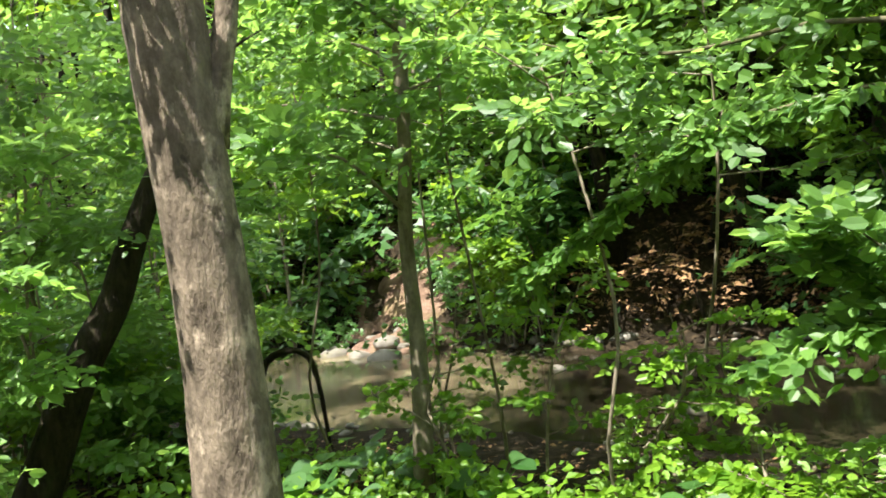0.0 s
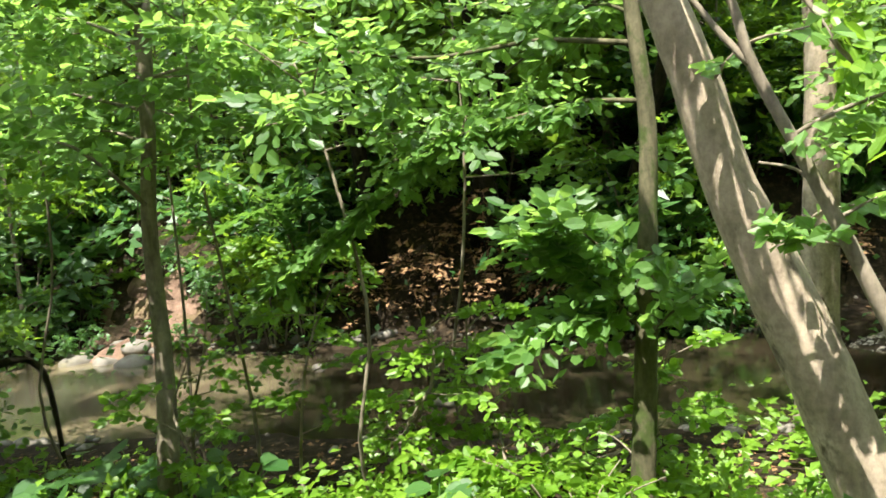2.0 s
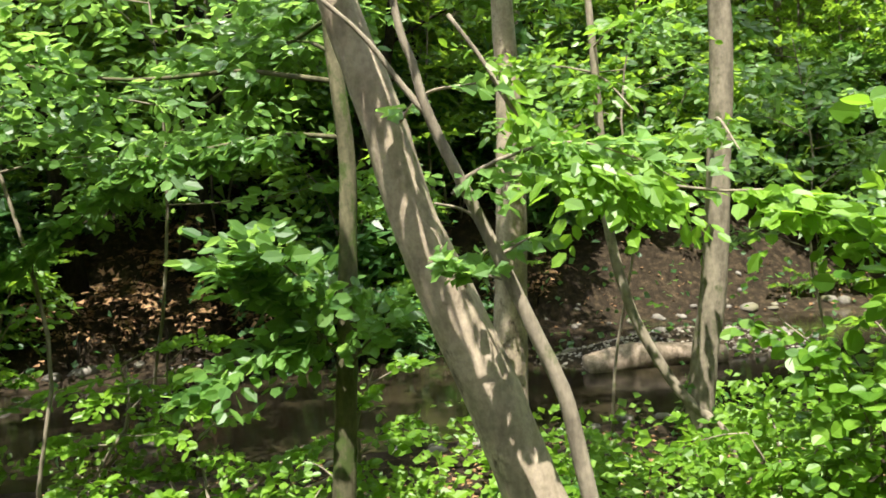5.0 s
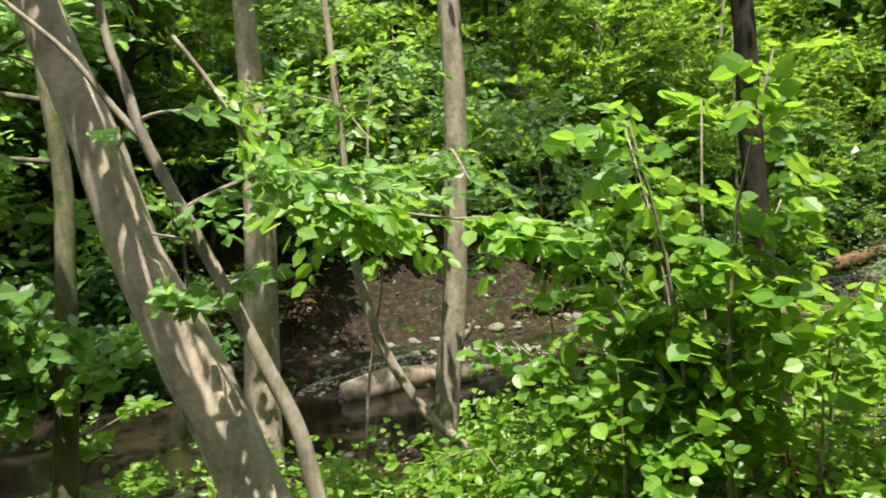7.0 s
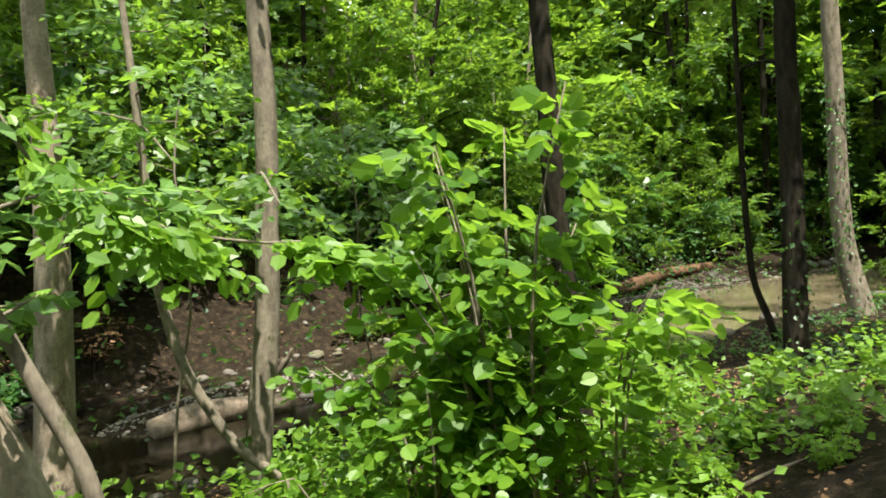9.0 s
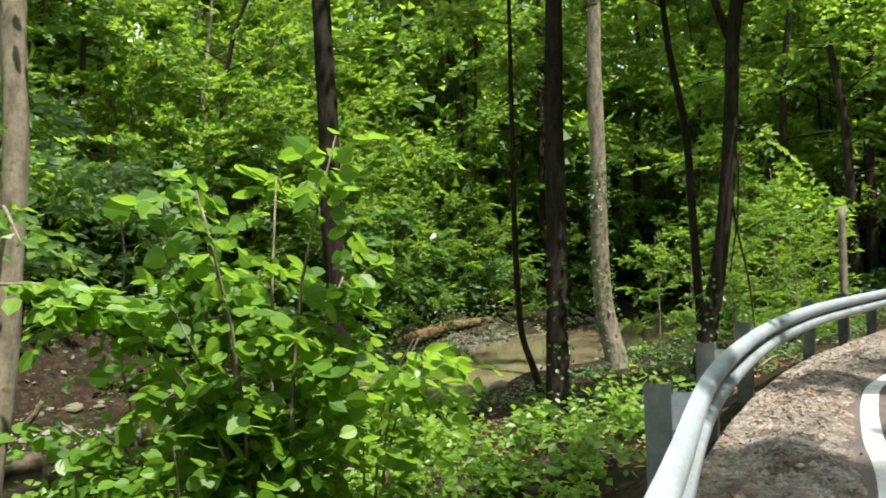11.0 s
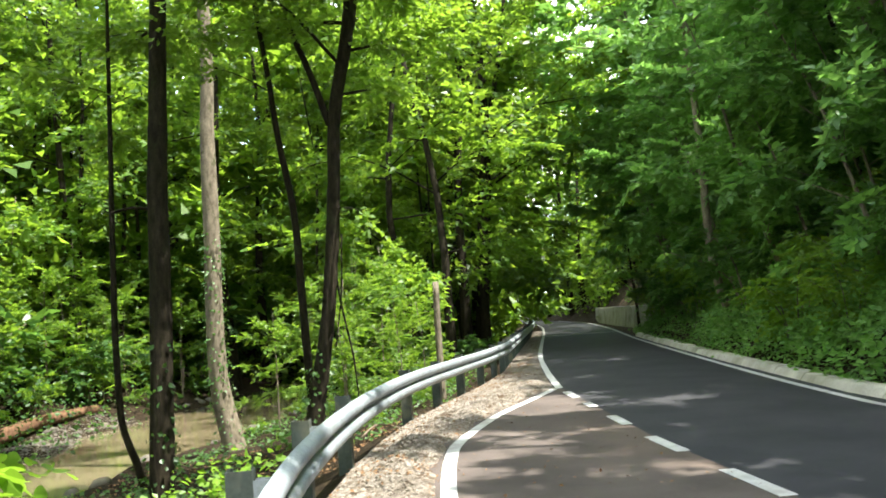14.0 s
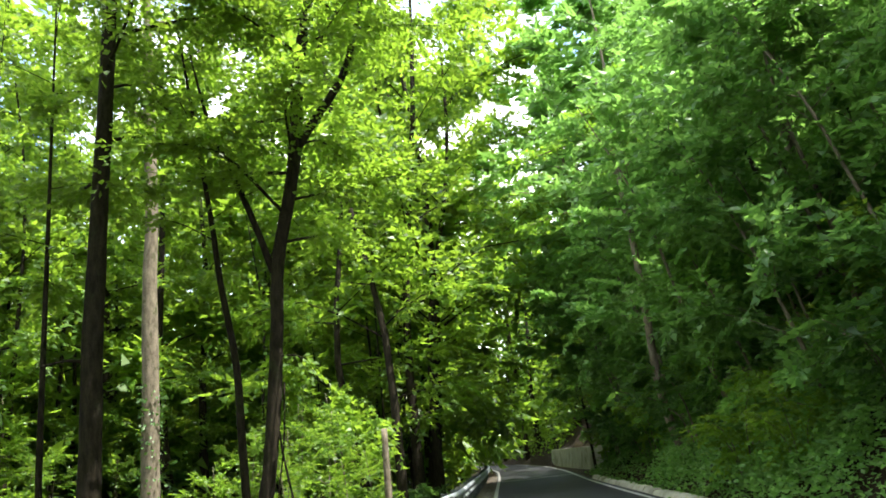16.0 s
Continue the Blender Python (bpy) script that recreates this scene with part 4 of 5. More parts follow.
hero_tree("hillside_tree", "pale slender trunk at the roadside with sunlit yellow-green sprays", [(24.6, -5.4, 0.6, 0.14), (24.35, -4.95, 2.7, 0.12), (24.25, -4.9, 5.52, 0.11), (24.26, -4.88, 7.3, 0.1), (24.28, -4.81, 9.0, 0.09), (24.2, -4.6, 13.0, 0.04)], BARK_GREY, 29, crown_limbs(18, 6, 0.72, 0.98, 1.6), leaf=LEAF_HAZEL, size=0.18, per=16, single=True, sides=10,
          extra=[([(24.28, -4.8, 9.2, 0.05), (22.8, -5.2, 10.3, 0.04), (22.2, -3.05, 9.9, 0.025), (22.43, -1.71, 9.64, 0.008)], 40, 0.7, 0.17), ([(24.28, -4.8, 8.4, 0.05), (24.4, -3.4, 8.6, 0.03), (24.4, -1.8, 8.3, 0.008)], 24, 0.7, 0.17)])

# leafy saplings on the slope between road and creek
def sapling(x, y, h, seed, spread=1.1, limbs=16, per=15, k=13, size=0.12, f0=0.15, leaf=LEAF, label="leafy beech sapling on the creek slope"):
    z = float(land(x, y)) - 0.1
    rg = np.random.default_rng(seed)
    d = rg.normal(0, 0.3, 2)
    w = rg.normal(0, 0.11, (3, 2))
    rows = [(x, y, z, 0.02), (x + w[0, 0], y + w[0, 1], z + h * 0.2, 0.016), (x + d[0] * 0.4 + w[1, 0], y + d[1] * 0.4 + w[1, 1], z + h * 0.45, 0.013), (x + d[0] * 0.7 + w[2, 0], y + d[1] * 0.7, z + h * 0.72, 0.012), (x + d[0], y + d[1], z + h, 0.005)]
    return hero_tree("beech_sapling", label, rows, BARK_GREY, seed, crown_limbs(seed, limbs, f0, 0.98, spread, 0.3), leaf, size, k, per, spread * 0.5, 7, 12, oval=True)


for i, (x, y, h, sp, f0) in enumerate([(-2.75, 6.1, 4.4, 1.1, 0.72), (-1.0, 7.0, 4.6, 1.5, 0.6), (-5.1, 6.9, 4.8, 1.4, 0.66), (-6.8, 5.4, 4.4, 1.6, 0.2), (-7.8, 7.4, 5.2, 1.8, 0.2), (3.3, 8.0, 5.0, 1.4, 0.5), (-1.6, 5.6, 3.6, 1.0, 0.8),
                                       (5.6, 7.6, 4.2, 1.3, 0.4), (-5.5, 2.8, 2.4, 0.8, 0.35), (-6.8, 3.6, 3.6, 1.2, 0.2), (-4.2, 7.6, 8.0, 1.9, 0.4)]):
    sapling(x, y, h, 300 + i, sp, f0=f0, limbs=9 if h < 2 else 10, per=12)

for i, (x, y, h) in enumerate([(-2.3, 5.9, 1.9), (-1.7, 6.3, 1.7), (-1.2, 5.5, 1.5), (-3.5, 6.4, 1.8), (-0.6, 6.2, 1.6), (-5.7, 5.8, 1.8), (0.2, 5.9, 1.4), (-2.7, 5.2, 1.4)]):
    sapling(x, y, h, 340 + i, 0.5, 9, 6, 9, 0.085, 0.3, LEAF_HAZEL, "thin seedling with small bright leaves")

# woodland further off: a few kinds, copied about
KINDS = [
    forest_tree("woodland_tree", "tall leafy woodland tree", 15, 0.10, 0.14, 2.9, 13, 25, 24, 0.165, LEAF_FAR, BARK_DARK, 101),
    forest_tree("woodland_tree", "tall leafy woodland tree", 12, 0.10, 0.12, 2.6, 13, 24, 24, 0.16, LEAF_FAR, BARK_GREY, 102),
    forest_tree("woodland_tree", "tall leafy woodland tree", 17, 0.10, 0.2, 3.1, 13, 25, 24, 0.17, LEAF_FAR, BARK_DARK, 103),
    forest_tree("young_tree", "young leafy tree with low branches", 6.5, 0.05, 0.05, 1.8, 12, 19, 22, 0.14, LEAF_FAR, BARK_GREY, 104),
]
BACK = [
    forest_tree("woodland_tree", "leafy tree deep in the woods", 15, 0.17, 0.1, 3.0, 7, 18, 20, 0.36, LEAF_FAR, BARK_DARK, 105),
    forest_tree("woodland_tree", "leafy tree deep in the woods", 12, 0.14, 0.08, 2.8, 7, 17, 20, 0.34, LEAF_FAR, BARK_DARK, 106),
]
OVERHANG = [
    forest_tree("bank_tree", "leafy tree leaning out over the creek", 11, 0.13, 0.2, 2.6, 12, 22, 22, 0.17, LEAF_FAR, BARK_DARK, 116, (0.3, -4.5)),
    forest_tree("bank_tree", "leafy tree leaning out over the creek", 13, 0.15, 0.25, 2.8, 12, 23, 22, 0.18, LEAF_FAR, BARK_DARK, 117, (-0.4, -5.0)),
]
HILL_BACK = [
    forest_tree("hillside_tree", "leafy tree leaning out from the hillside", 14, 0.12, 0.3, 3.2, 10, 15, 20, 0.33, LEAF_HILL, BARK_GREY, 114, (0.3, 1.6), face=(0, 0.3, 0.8)),
    forest_tree("hillside_tree", "leafy tree leaning out from the hillside", 11, 0.10, 0.3, 2.8, 10, 14, 20, 0.31, LEAF_HILL, BARK_GREY, 115, (-0.3, 1.5), face=(0, 0.3, 0.8)),
]
# crown kept above the view, added to darken the bare soil below
OVERHANG_HIGH = forest_tree("bank_tree", "tall tree added to shade the far bank from above the view", 14, 0.14, 0.6, 3.0, 10, 20, 20, 0.22, LEAF_FAR, BARK_DARK, 120, (-1.5, -6.0))
# an added tree for places out of view, to throw dappled shade
SHADE_TREE = forest_tree("roadside_tree", "unseen tall narrow tree added to shade the lay-by and slope", 17, 0.13, 0.5, 2.2, 9, 15, 18, 0.24, LEAF_HILL, BARK_GREY, 118, (0.2, 2.2))
# added only for its shade
BANK_SHADE = forest_tree("bank_tree", "unseen spreading tree added to shade the creek bank", 18, 0.2, 0.55, 3.4, 11, 18, 18, 0.24, LEAF_FAR, BARK_DARK, 119, (3.2, 1.2))
DENSE = [
    forest_tree("hornbeam_tree", "dense hornbeam beside the road", 16, 0.14, 0.16, 3.3, 13, 26, 24, 0.18, LEAF_FAR, BARK_DARK, 107, (-0.4, -1.9)),
    forest_tree("hornbeam_tree", "dense hornbeam beside the road", 13, 0.12, 0.26, 3.0, 13, 25, 24, 0.175, LEAF_FAR, BARK_DARK, 108, (0.3, -0.6)),
]
HILL = [
    forest_tree("hillside_tree", "shaded leafy tree leaning over the road", 13, 0.09, 0.2, 3.0, 13, 32, 24, 0.19, LEAF_HILL, BARK_GREY, 111, (0.5, 1.2), face=(0, 0.3, 0.8)),
    forest_tree("hillside_tree", "shaded leafy tree leaning over the road", 10, 0.09, 0.1, 2.6, 13, 30, 24, 0.18, LEAF_HILL, BARK_GREY, 112, (0.2, 1.0), face=(0, 0.3, 0.8)),
    forest_tree("hillside_tree", "shaded leafy tree leaning over the road", 15, 0.09, 0.2, 3.2, 13, 32, 24, 0.20, LEAF_HILL, BARK_DARK, 113, (-0.3, 1.3), face=(0, 0.3, 0.8)),
]
ROADSIDE = [
    forest_tree("young_tree", "young tree drooping over the roadside", 5.5, 0.05, 0.03, 2.0, 12, 21, 19, 0.18, LEAF_HILL, BARK_GREY, 141, (0.2, 1.6), face=(0.1, 0.5, 0.75)),
    forest_tree("young_tree", "young tree drooping over the roadside", 4.2, 0.04, 0.02, 1.8, 12, 20, 18, 0.17, LEAF_HILL, BARK_GREY, 142, (-0.2, 1.3), face=(0.1, 0.5, 0.75)),
    forest_tree("young_tree", "young tree drooping over the roadside", 7.5, 0.06, 0.08, 2.3, 13, 22, 20, 0.19, LEAF_HILL, BARK_GREY, 143, (0.1, 2.4), face=(0.1, 0.5, 0.75)),
]
SHRUBS = [
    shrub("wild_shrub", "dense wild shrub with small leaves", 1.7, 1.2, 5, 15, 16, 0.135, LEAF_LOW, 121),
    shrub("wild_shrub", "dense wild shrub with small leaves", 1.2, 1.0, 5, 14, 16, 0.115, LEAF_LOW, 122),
    shrub("wild_shrub", "dense wild shrub with small leaves", 2.4, 1.5, 5, 18, 16, 0.145, LEAF_FAR, 123),
]
TALL_HAZEL = shrub("hazel_bush", "tall hazel with broad bright green leaves", 2.9, 0.55, 10, 19, 8, 0.14, LEAF_HAZEL, 133, round_leaf="fine", group="hazel bushes", arch=0.15, reach=0.13)
ARCHED_HAZEL = shrub("hazel_bush", "hazel with arching sprays of bright leaves", 2.3, 1.2, 6, 18, 10, 0.12, LEAF_HAZEL, 134, round_leaf="fine", group="hazel bushes", arch=0.9)
BUSHES = [
    shrub("hazel_bush", "hazel bush with broad bright green leaves", 2.3, 0.9, 7, 14, 10, 0.14, LEAF_HAZEL, 131, round_leaf="fine", group="hazel bushes"),
    shrub("hazel_bush", "hazel bush with broad bright green leaves", 1.5, 0.9, 7, 13, 10, 0.13, LEAF_HAZEL, 132, round_leaf="fine", group="hazel bushes"),
]
DRY_BRUSH = shrub("dry_brush", "fallen leafy branches dried to a reddish brown", 2.1, 1.1, 6, 6, 9, 0.11, LEAF_DRY, 151, BARK_DARK, group="dry brush", arch=0.8)
rnd = random.Random(5)


def bare(x, y):
    """The hollow and the two slips of the far bank, where the soil shows."""
    return (((x > -4.8) & (x < -0.2)) | ((x > -11.7) & (x < -7.6)) | ((x > 3.0) & (x < 11.8))) & (y > 13.4) & (y < np.where(x > 0, 16.8, np.where(x < -7, 17.0, 16.6)))


used = set()


def put(kind, x, y, scale=1.0, dz=0.0):
    z = float(land(x, y)) + dz
    m = pose(x, y, z, 0, 0, rnd.uniform(0, 360) if kind not in HILL + HILL_BACK + OVERHANG + ROADSIDE + [SHADE_TREE, BANK_SHADE, OVERHANG_HIGH] else rnd.uniform(-35, 35)) @ Matrix.Scale(scale, 4)
    if kind.name not in used:
        used.add(kind.name)
        kind.matrix_basis = m
        return kind
    return copy_thing(kind, m)


def scatter(kinds, x0, x1, y0, y1, n, gap, lo=0.8, hi=1.15, keep=lambda x, y: True):
    rnd.seed(f"{x0} {y0} {n}")
    done = []
    tries = 0
    while len(done) < n and tries < n * 30:
        tries += 1
        x, y = rnd.uniform(x0, x1), rnd.uniform(y0, y1)
        if keep(x, y) and all((x - a) ** 2 + (y - b) ** 2 > gap * gap for a, b in done):
            done.append((x, y))
            put(rnd.choice(kinds), x, y, rnd.uniform(lo, hi))


for x, y, k, sc in [(-5.0, 16.6, 0, 1.0), (12.6, 17.2, 0, 0.9), (-4.2, 16.0, 1, 1.1), (-2.4, 16.4, 0, 1.2), (-1.7, 16.2, 1, 0.95), (0.6, 16.4, 0, 1.2), (2.2, 16.2, 1, 1.0)]:
    put(OVERHANG[k], x, y, sc)
for x, y, k, sc in [(21, -6.6, 1, 0.8), (25, -6.8, 1, 0.85), (29, -6.8, 1, 0.9), (33, -6.6, 0, 0.8), (37, -6.6, 0, 0.9), (41, -6.8, 2, 0.85)]:
    put(HILL[k], x, y, sc)
scatter(BACK, -42, -18, 15.0, 30, 20, 2.6, 1.0, 1.4)
scatter(KINDS, -22, 9, 17.5, 23, 18, 2.0, 0.8, 1.15, lambda x, y: not bare(x, y))
scatter(BACK, -22, 20, 23.0, 34, 26, 2.2)
scatter(KINDS[3:], -26, 20, 14.6, 20, 30, 1.4, 0.8, 1.2, lambda x, y: not bare(x, y))
scatter(KINDS, 12, 34, 17.8, 26, 22, 2.2, 0.9, 1.25)
scatter(KINDS[3:], 12.5, 34, 16.6, 19.5, 12, 1.6, 0.7, 1.2)
scatter(BACK, 34, 75, 14.5, 34, 34, 2.6, 1.1, 1.6)
scatter(KINDS[3:], 15, 36, 15.4, 16.8, 11, 1.5, 0.6, 1.0)
scatter(SHRUBS, 12, 44, 16.0, 21, 30, 1.1, 1.0, 1.8)
scatter(BACK, 24, 44, 24, 36, 14, 2.4, 1.0, 1.3)
scatter(KINDS, 27, 42, 4.4, 7.5, 5, 2.0, 0.7, 1.0)
for x, y, k, sc in [(36.5, 10.5, 0, 1.3), (16.2, 4.0, 3, 0.42), (18.6, 4.6, 3, 0.55), (21.0, 4.2, 3, 0.62), (23.5, 4.4, 3, 0.7), (20.5, 7.0, 3, 0.5), (24.0, 7.2, 3, 0.65), (27.0, 6.6, 3, 0.8), (19.6, 3.5, 3, 0.4), (30.5, 7.4, 3, 0.9), (22.2, 3.4, 3, 0.45), (26.0, 5.2, 3, 0.8)]:
    put(KINDS[k], x, y, sc)
for x, y, k, sc in [(28.0, 3.4, 0, 1.25), (31.0, 4.8, 1, 1.5), (34.0, 3.5, 0, 1.3), (38.5, 3.6, 1, 1.6), (43.0, 4.0, 0, 1.45), (36.0, 2.9, 0, 1.2), (48.0, 4.6, 1, 1.4)]:
    put(DENSE[k], x, y, sc)
scatter(BACK, 44, 100, 4.6, 13.0, 28, 2.4, 1.3, 1.7, lambda x, y: y > rail_y(x) + 2)
scatter(BACK, 78, 130, -12, 30, 26, 3.4, 0.8, 1.2, lambda x, y: not road_right(x) - 2 < y < road_left(x) + 3)
scatter(HILL, 14, 40, -14, -5.8, 26, 1.6, 0.7, 1.1, lambda x, y: y < road_right(x) - (3.6 if x < 20 else 2.6))
# never in view: added to shade the lay-by, the rail and the left foliage
for x, y, sc in [(-6.5, -9.2, 1.1), (-9.2, -6.2, 1.5), (2.2, -8.7, 0.93), (4.8, -8.5, 0.97), (8.6, -8.3, 0.95)]:
    put(SHADE_TREE, x, y, sc)
# stands beyond the left edge of the view
put(BANK_SHADE, -18.5, 6.0, 1.0)
for x, y, sc in [(30, 19.8, 1.5), (34, 18.6, 1.5), (38, 18.6, 1.5), (34, 21.2, 1.6), (41, 17.4, 1.4)]:
    put(KINDS[0 if x % 4 else 2], x, y, sc)
# added behind the right-hand slip, to throw shade on it
for x, y in [(0.5, 19.6), (3.6, 20.2), (6.6, 20.0), (10.0, 20.4)]:
    put(OVERHANG_HIGH, x, y, 1.0)
for x, y in [(15.5, -7.2)]:
    put(HILL[1], x, y, 1.0)
# the first three are out of view, added to shade the left slope
for x, y, sc in [(-16.5, 3.2, 1.3), (-14.0, 0.9, 1.3), (-10.2, 1.7, 0.9), (57, 5.6, 1.8), (65, 6.0, 1.9), (73, 7.5, 1.9), (113, -4.6, 2.3), (122, 0.0, 2.4), (131, 2.6, 2.5), (128, -3.5, 2.4)]:
    put(BACK[int(x) % 2], x, y, sc)
# two unseen groups behind the camera, added to hold back sky light
scatter(BACK, -18, 9, -24, -17, 14, 2.4, 1.1, 1.4)
scatter(BACK, -14, 12, -14, -9.5, 20, 1.8, 0.7, 0.9)
# mostly hidden, added upslope so that the hillside crowns fall in shade
for x, y, sc in [(10, -13.4, 1.0), (13.5, -14.4, 1.1), (17, -14.8, 1.1), (21, -15.4, 1.1)]:
    put(BACK[int(x) % 2], x, y, sc)
scatter(HILL_BACK, 28, 95, -13, -4.5, 24, 1.9, 0.8, 1.2, lambda x, y: y < road_right(x) - (2.0 if x < 42 else 6.5))
scatter(BACK, 38, 80, -24, -14, 14, 2.0, 0.8, 1.2)
for x, y, sc in [(42, -7.6, 1.45), (47, -8.2, 1.6), (53, -8.2, 1.6)]:
    put(HILL_BACK[int(x) % 2], x, y, sc)
for x, y, sc in [(28, 17.2, 1.5), (32, 16.4, 1.5)]:
    put(KINDS[2], x, y, sc)
for x, y, sc in [(47, 8.5, 2.1), (52, 10, 2.2), (58, 7, 2.3)]:
    put(BACK[int(x) % 2], x, y, sc)
for x, y, sc in [(40, 4.2, 1.1), (46.5, 4.6, 1.1), (54, 5.4, 1.2), (63, 5.8, 1.2), (69, 6.2, 1.2), (76, 6.8, 1.3), (84, 7.0, 1.3), (100, -2.0, 1.4), (106, -3.5, 1.5), (112, -1.5, 1.5), (120, 1.0, 1.6), (104, -6.5, 1.4), (96, -3.4, 1.3)]:
    put(BACK[int(x) % 2], x, y, sc)
scatter(SHRUBS, -24, 14, 14.2, 21, 52, 1.0, 1.0, 1.7, lambda x, y: not (bare(x, y) or -12.9 < x < -6.4 and y < 17.6))
scatter(ROADSIDE, 13.0, 44, -10.5, -5.4, 44, 1.3, 0.75, 1.2, lambda x, y: road_right(x) - 5.5 < y < road_right(x) - 1.9)
scatter(SHRUBS, 6, 44, -9, -5.0, 46, 0.8, 0.6, 1.1, lambda x, y: y < road_right(x) - 0.9)
scatter(SHRUBS, 20, 40, 2.8, 5.5, 14, 0.9, 0.4, 0.7, lambda x, y: y > rail_y(x) + 1.3)
scatter(SHRUBS, 7, 13, 3.2, 7.5, 6, 0.9, 0.2, 0.3, lambda x, y: y > rail_y(x) + 1.4)
scatter(SHRUBS, -6.6, -5.0, 14.6, 17.0, 8, 0.6, 0.8, 1.2)
for i, (x, y, h) in enumerate([(-6.3, 4.4, 4.6), (-7.4, 5.4, 5.0), (-6.9, 6.6, 4.6), (-8.6, 6.2, 5.4), (-5.8, 3.9, 4.6), (-6.9, 4.9, 5.2)]):
    sapling(x, y, h, 360 + i, 1.3, f0=0.15, limbs=14, per=16)
scatter(SHRUBS, 0.0, 2.2, 14.2, 16.6, 5, 0.7, 0.8, 1.2)
scatter(SHRUBS, 3.0, 13.0, 16.8, 19.5, 18, 0.9, 1.0, 1.7)
scatter(SHRUBS, -9.5, -6.6, 5.0, 7.5, 8, 0.7, 0.5, 0.8)


# foliage of the woods further up the slopes
def far_woods(name, label, x0, x1, y0, y1, n, size, leaf, up, seed, single=True):
    rg = np.random.default_rng(seed)
    c = np.c_[rg.uniform(x0, x1, n // 90), rg.uniform(y0, y1, n // 90)]
    top = rg.uniform(1.0, up, len(c))
    i = rg.integers(0, len(c), n)
    off = rg.normal(0, 1, (n, 3)) * np.array([1.5, 1.5, 0.9])
    xy = c[i] + off[:, :2]
    z = land(xy[:, 0], xy[:, 1]) + np.maximum(0.1, top[i] * rg.uniform(0.3, 1.0, n) + off[:, 2])
    keep = ~bare(xy[:, 0], xy[:, 1]) & ~((xy[:, 1] > road_right(xy[:, 0]) - 1.2) & (xy[:, 1] < rail_y(xy[:, 0]) + 1.5))
    lv = Leaves()
    p = np.c_[xy, z][keep]
    m = len(p)
    lv.add(p, rg.normal(0, 1, (m, 3)) * np.array([1, 1, 0.5]), np.array([0, 0, 1.0]) + rg.normal(0, 0.6, (m, 3)), size * rg.uniform(0.6, 1.2, m))
    ob = tagged(new(name, lv.mesh(name, leaf, 0.4, single=single)), label, "woodland", kind="stuff")
    return ob


far_woods("far_woods", "dense sunlit woodland leaves on the far slope", -50, 80, 30, 60, 60000, 0.72, LEAF_FAR, 13, 71)
far_woods("far_woods", "leafy tree tops along the creek", 40, 78, 4.5, 16, 55000, 0.42, LEAF_FAR, 22, 76)
far_woods("far_woods", "leafy tree tops behind the creek bend", 22, 60, 19, 30, 45000, 0.42, LEAF_FAR, 17, 77)
far_woods("far_woods", "dense shaded woodland leaves up the hillside", -12, 90, -34, -13, 80000, 0.52, LEAF_HILL, 13, 72)
far_woods("far_woods", "dense woodland leaves beyond the bend", 75, 150, -20, 45, 90000, 0.55, LEAF_FAR, 24, 73)
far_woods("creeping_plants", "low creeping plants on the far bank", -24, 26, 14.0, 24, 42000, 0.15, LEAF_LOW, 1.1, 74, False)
far_woods("creeping_plants", "low green plants under the hillside trees", 4, 44, -9, -5.0, 36000, 0.15, LEAF_HILL, 1.1, 75)
far_woods("creeping_plants", "bright green plants at the bend of the road", 76, 128, -14, 9, 16000, 0.32, LEAF_FAR, 2.2, 78, False)
for x, y, sc in [(-4.1, 14.9, 0.9), (-3.2, 15.2, 1.2), (-2.3, 15.0, 1.1), (-1.4, 15.3, 1.3), (-0.6, 15.0, 1.2), (-1.9, 15.9, 1.3), (3.4, 15.2, 0.9), (4.6, 15.5, 1.0)]:
    put(DRY_BRUSH, x, y, sc)
for x, y, sc in [(-10.8, 14.9, 0.35), (-8.5, 14.8, 0.3), (-8.0, 15.8, 0.5), (-9.5, 16.5, 0.3), (-11.4, 15.8, 0.5)]:
    put(SHRUBS[0], x, y, sc)
put(BUSHES[1], -0.1, 4.5, 0.6)
put(BUSHES[1], 0.7, 4.4, 0.55)
put(TALL_HAZEL, 3.75, 3.4, 1.0)
put(ARCHED_HAZEL, 2.9, 4.1, 0.6)
for x, y, sc in [(4.5, 3.3, 0.85), (5.3, 3.2, 0.7), (4.2, 4.4, 0.8), (2.75, 3.1, 0.55), (3.5, 2.5, 0.5), (4.6, 2.5, 0.5), (6.2, 3.3, 0.55), (2.1, 3.9, 0.5), (0.55, 4.1, 0.6), (0.95, 3.35, 0.5), (1.75, 3.3, 0.55), (0.0, 4.4, 0.7), (1.3, 4.6, 0.7), (-0.5, 4.6, 0.5), (1.75, 4.4, 0.65), (5.4, 4.6, 0.7), (2.1, 3.1, 0.5), (3.3, 3.6, 0.8), (6.5, 2.7, 0.42), (7.4, 3.1, 0.45), (8.3, 2.9, 0.4), (5.8, 2.4, 0.4), (9.4, 3.4, 0.45), (1.75, 2.9, 0.45), (2.3, 2.5, 0.42), (1.4, 2.7, 0.36), (2.8, 2.7, 0.5), (3.1, 3.0, 0.55)]:
    put(BUSHES[0 if sc > 0.72 else 1], x, y, sc)


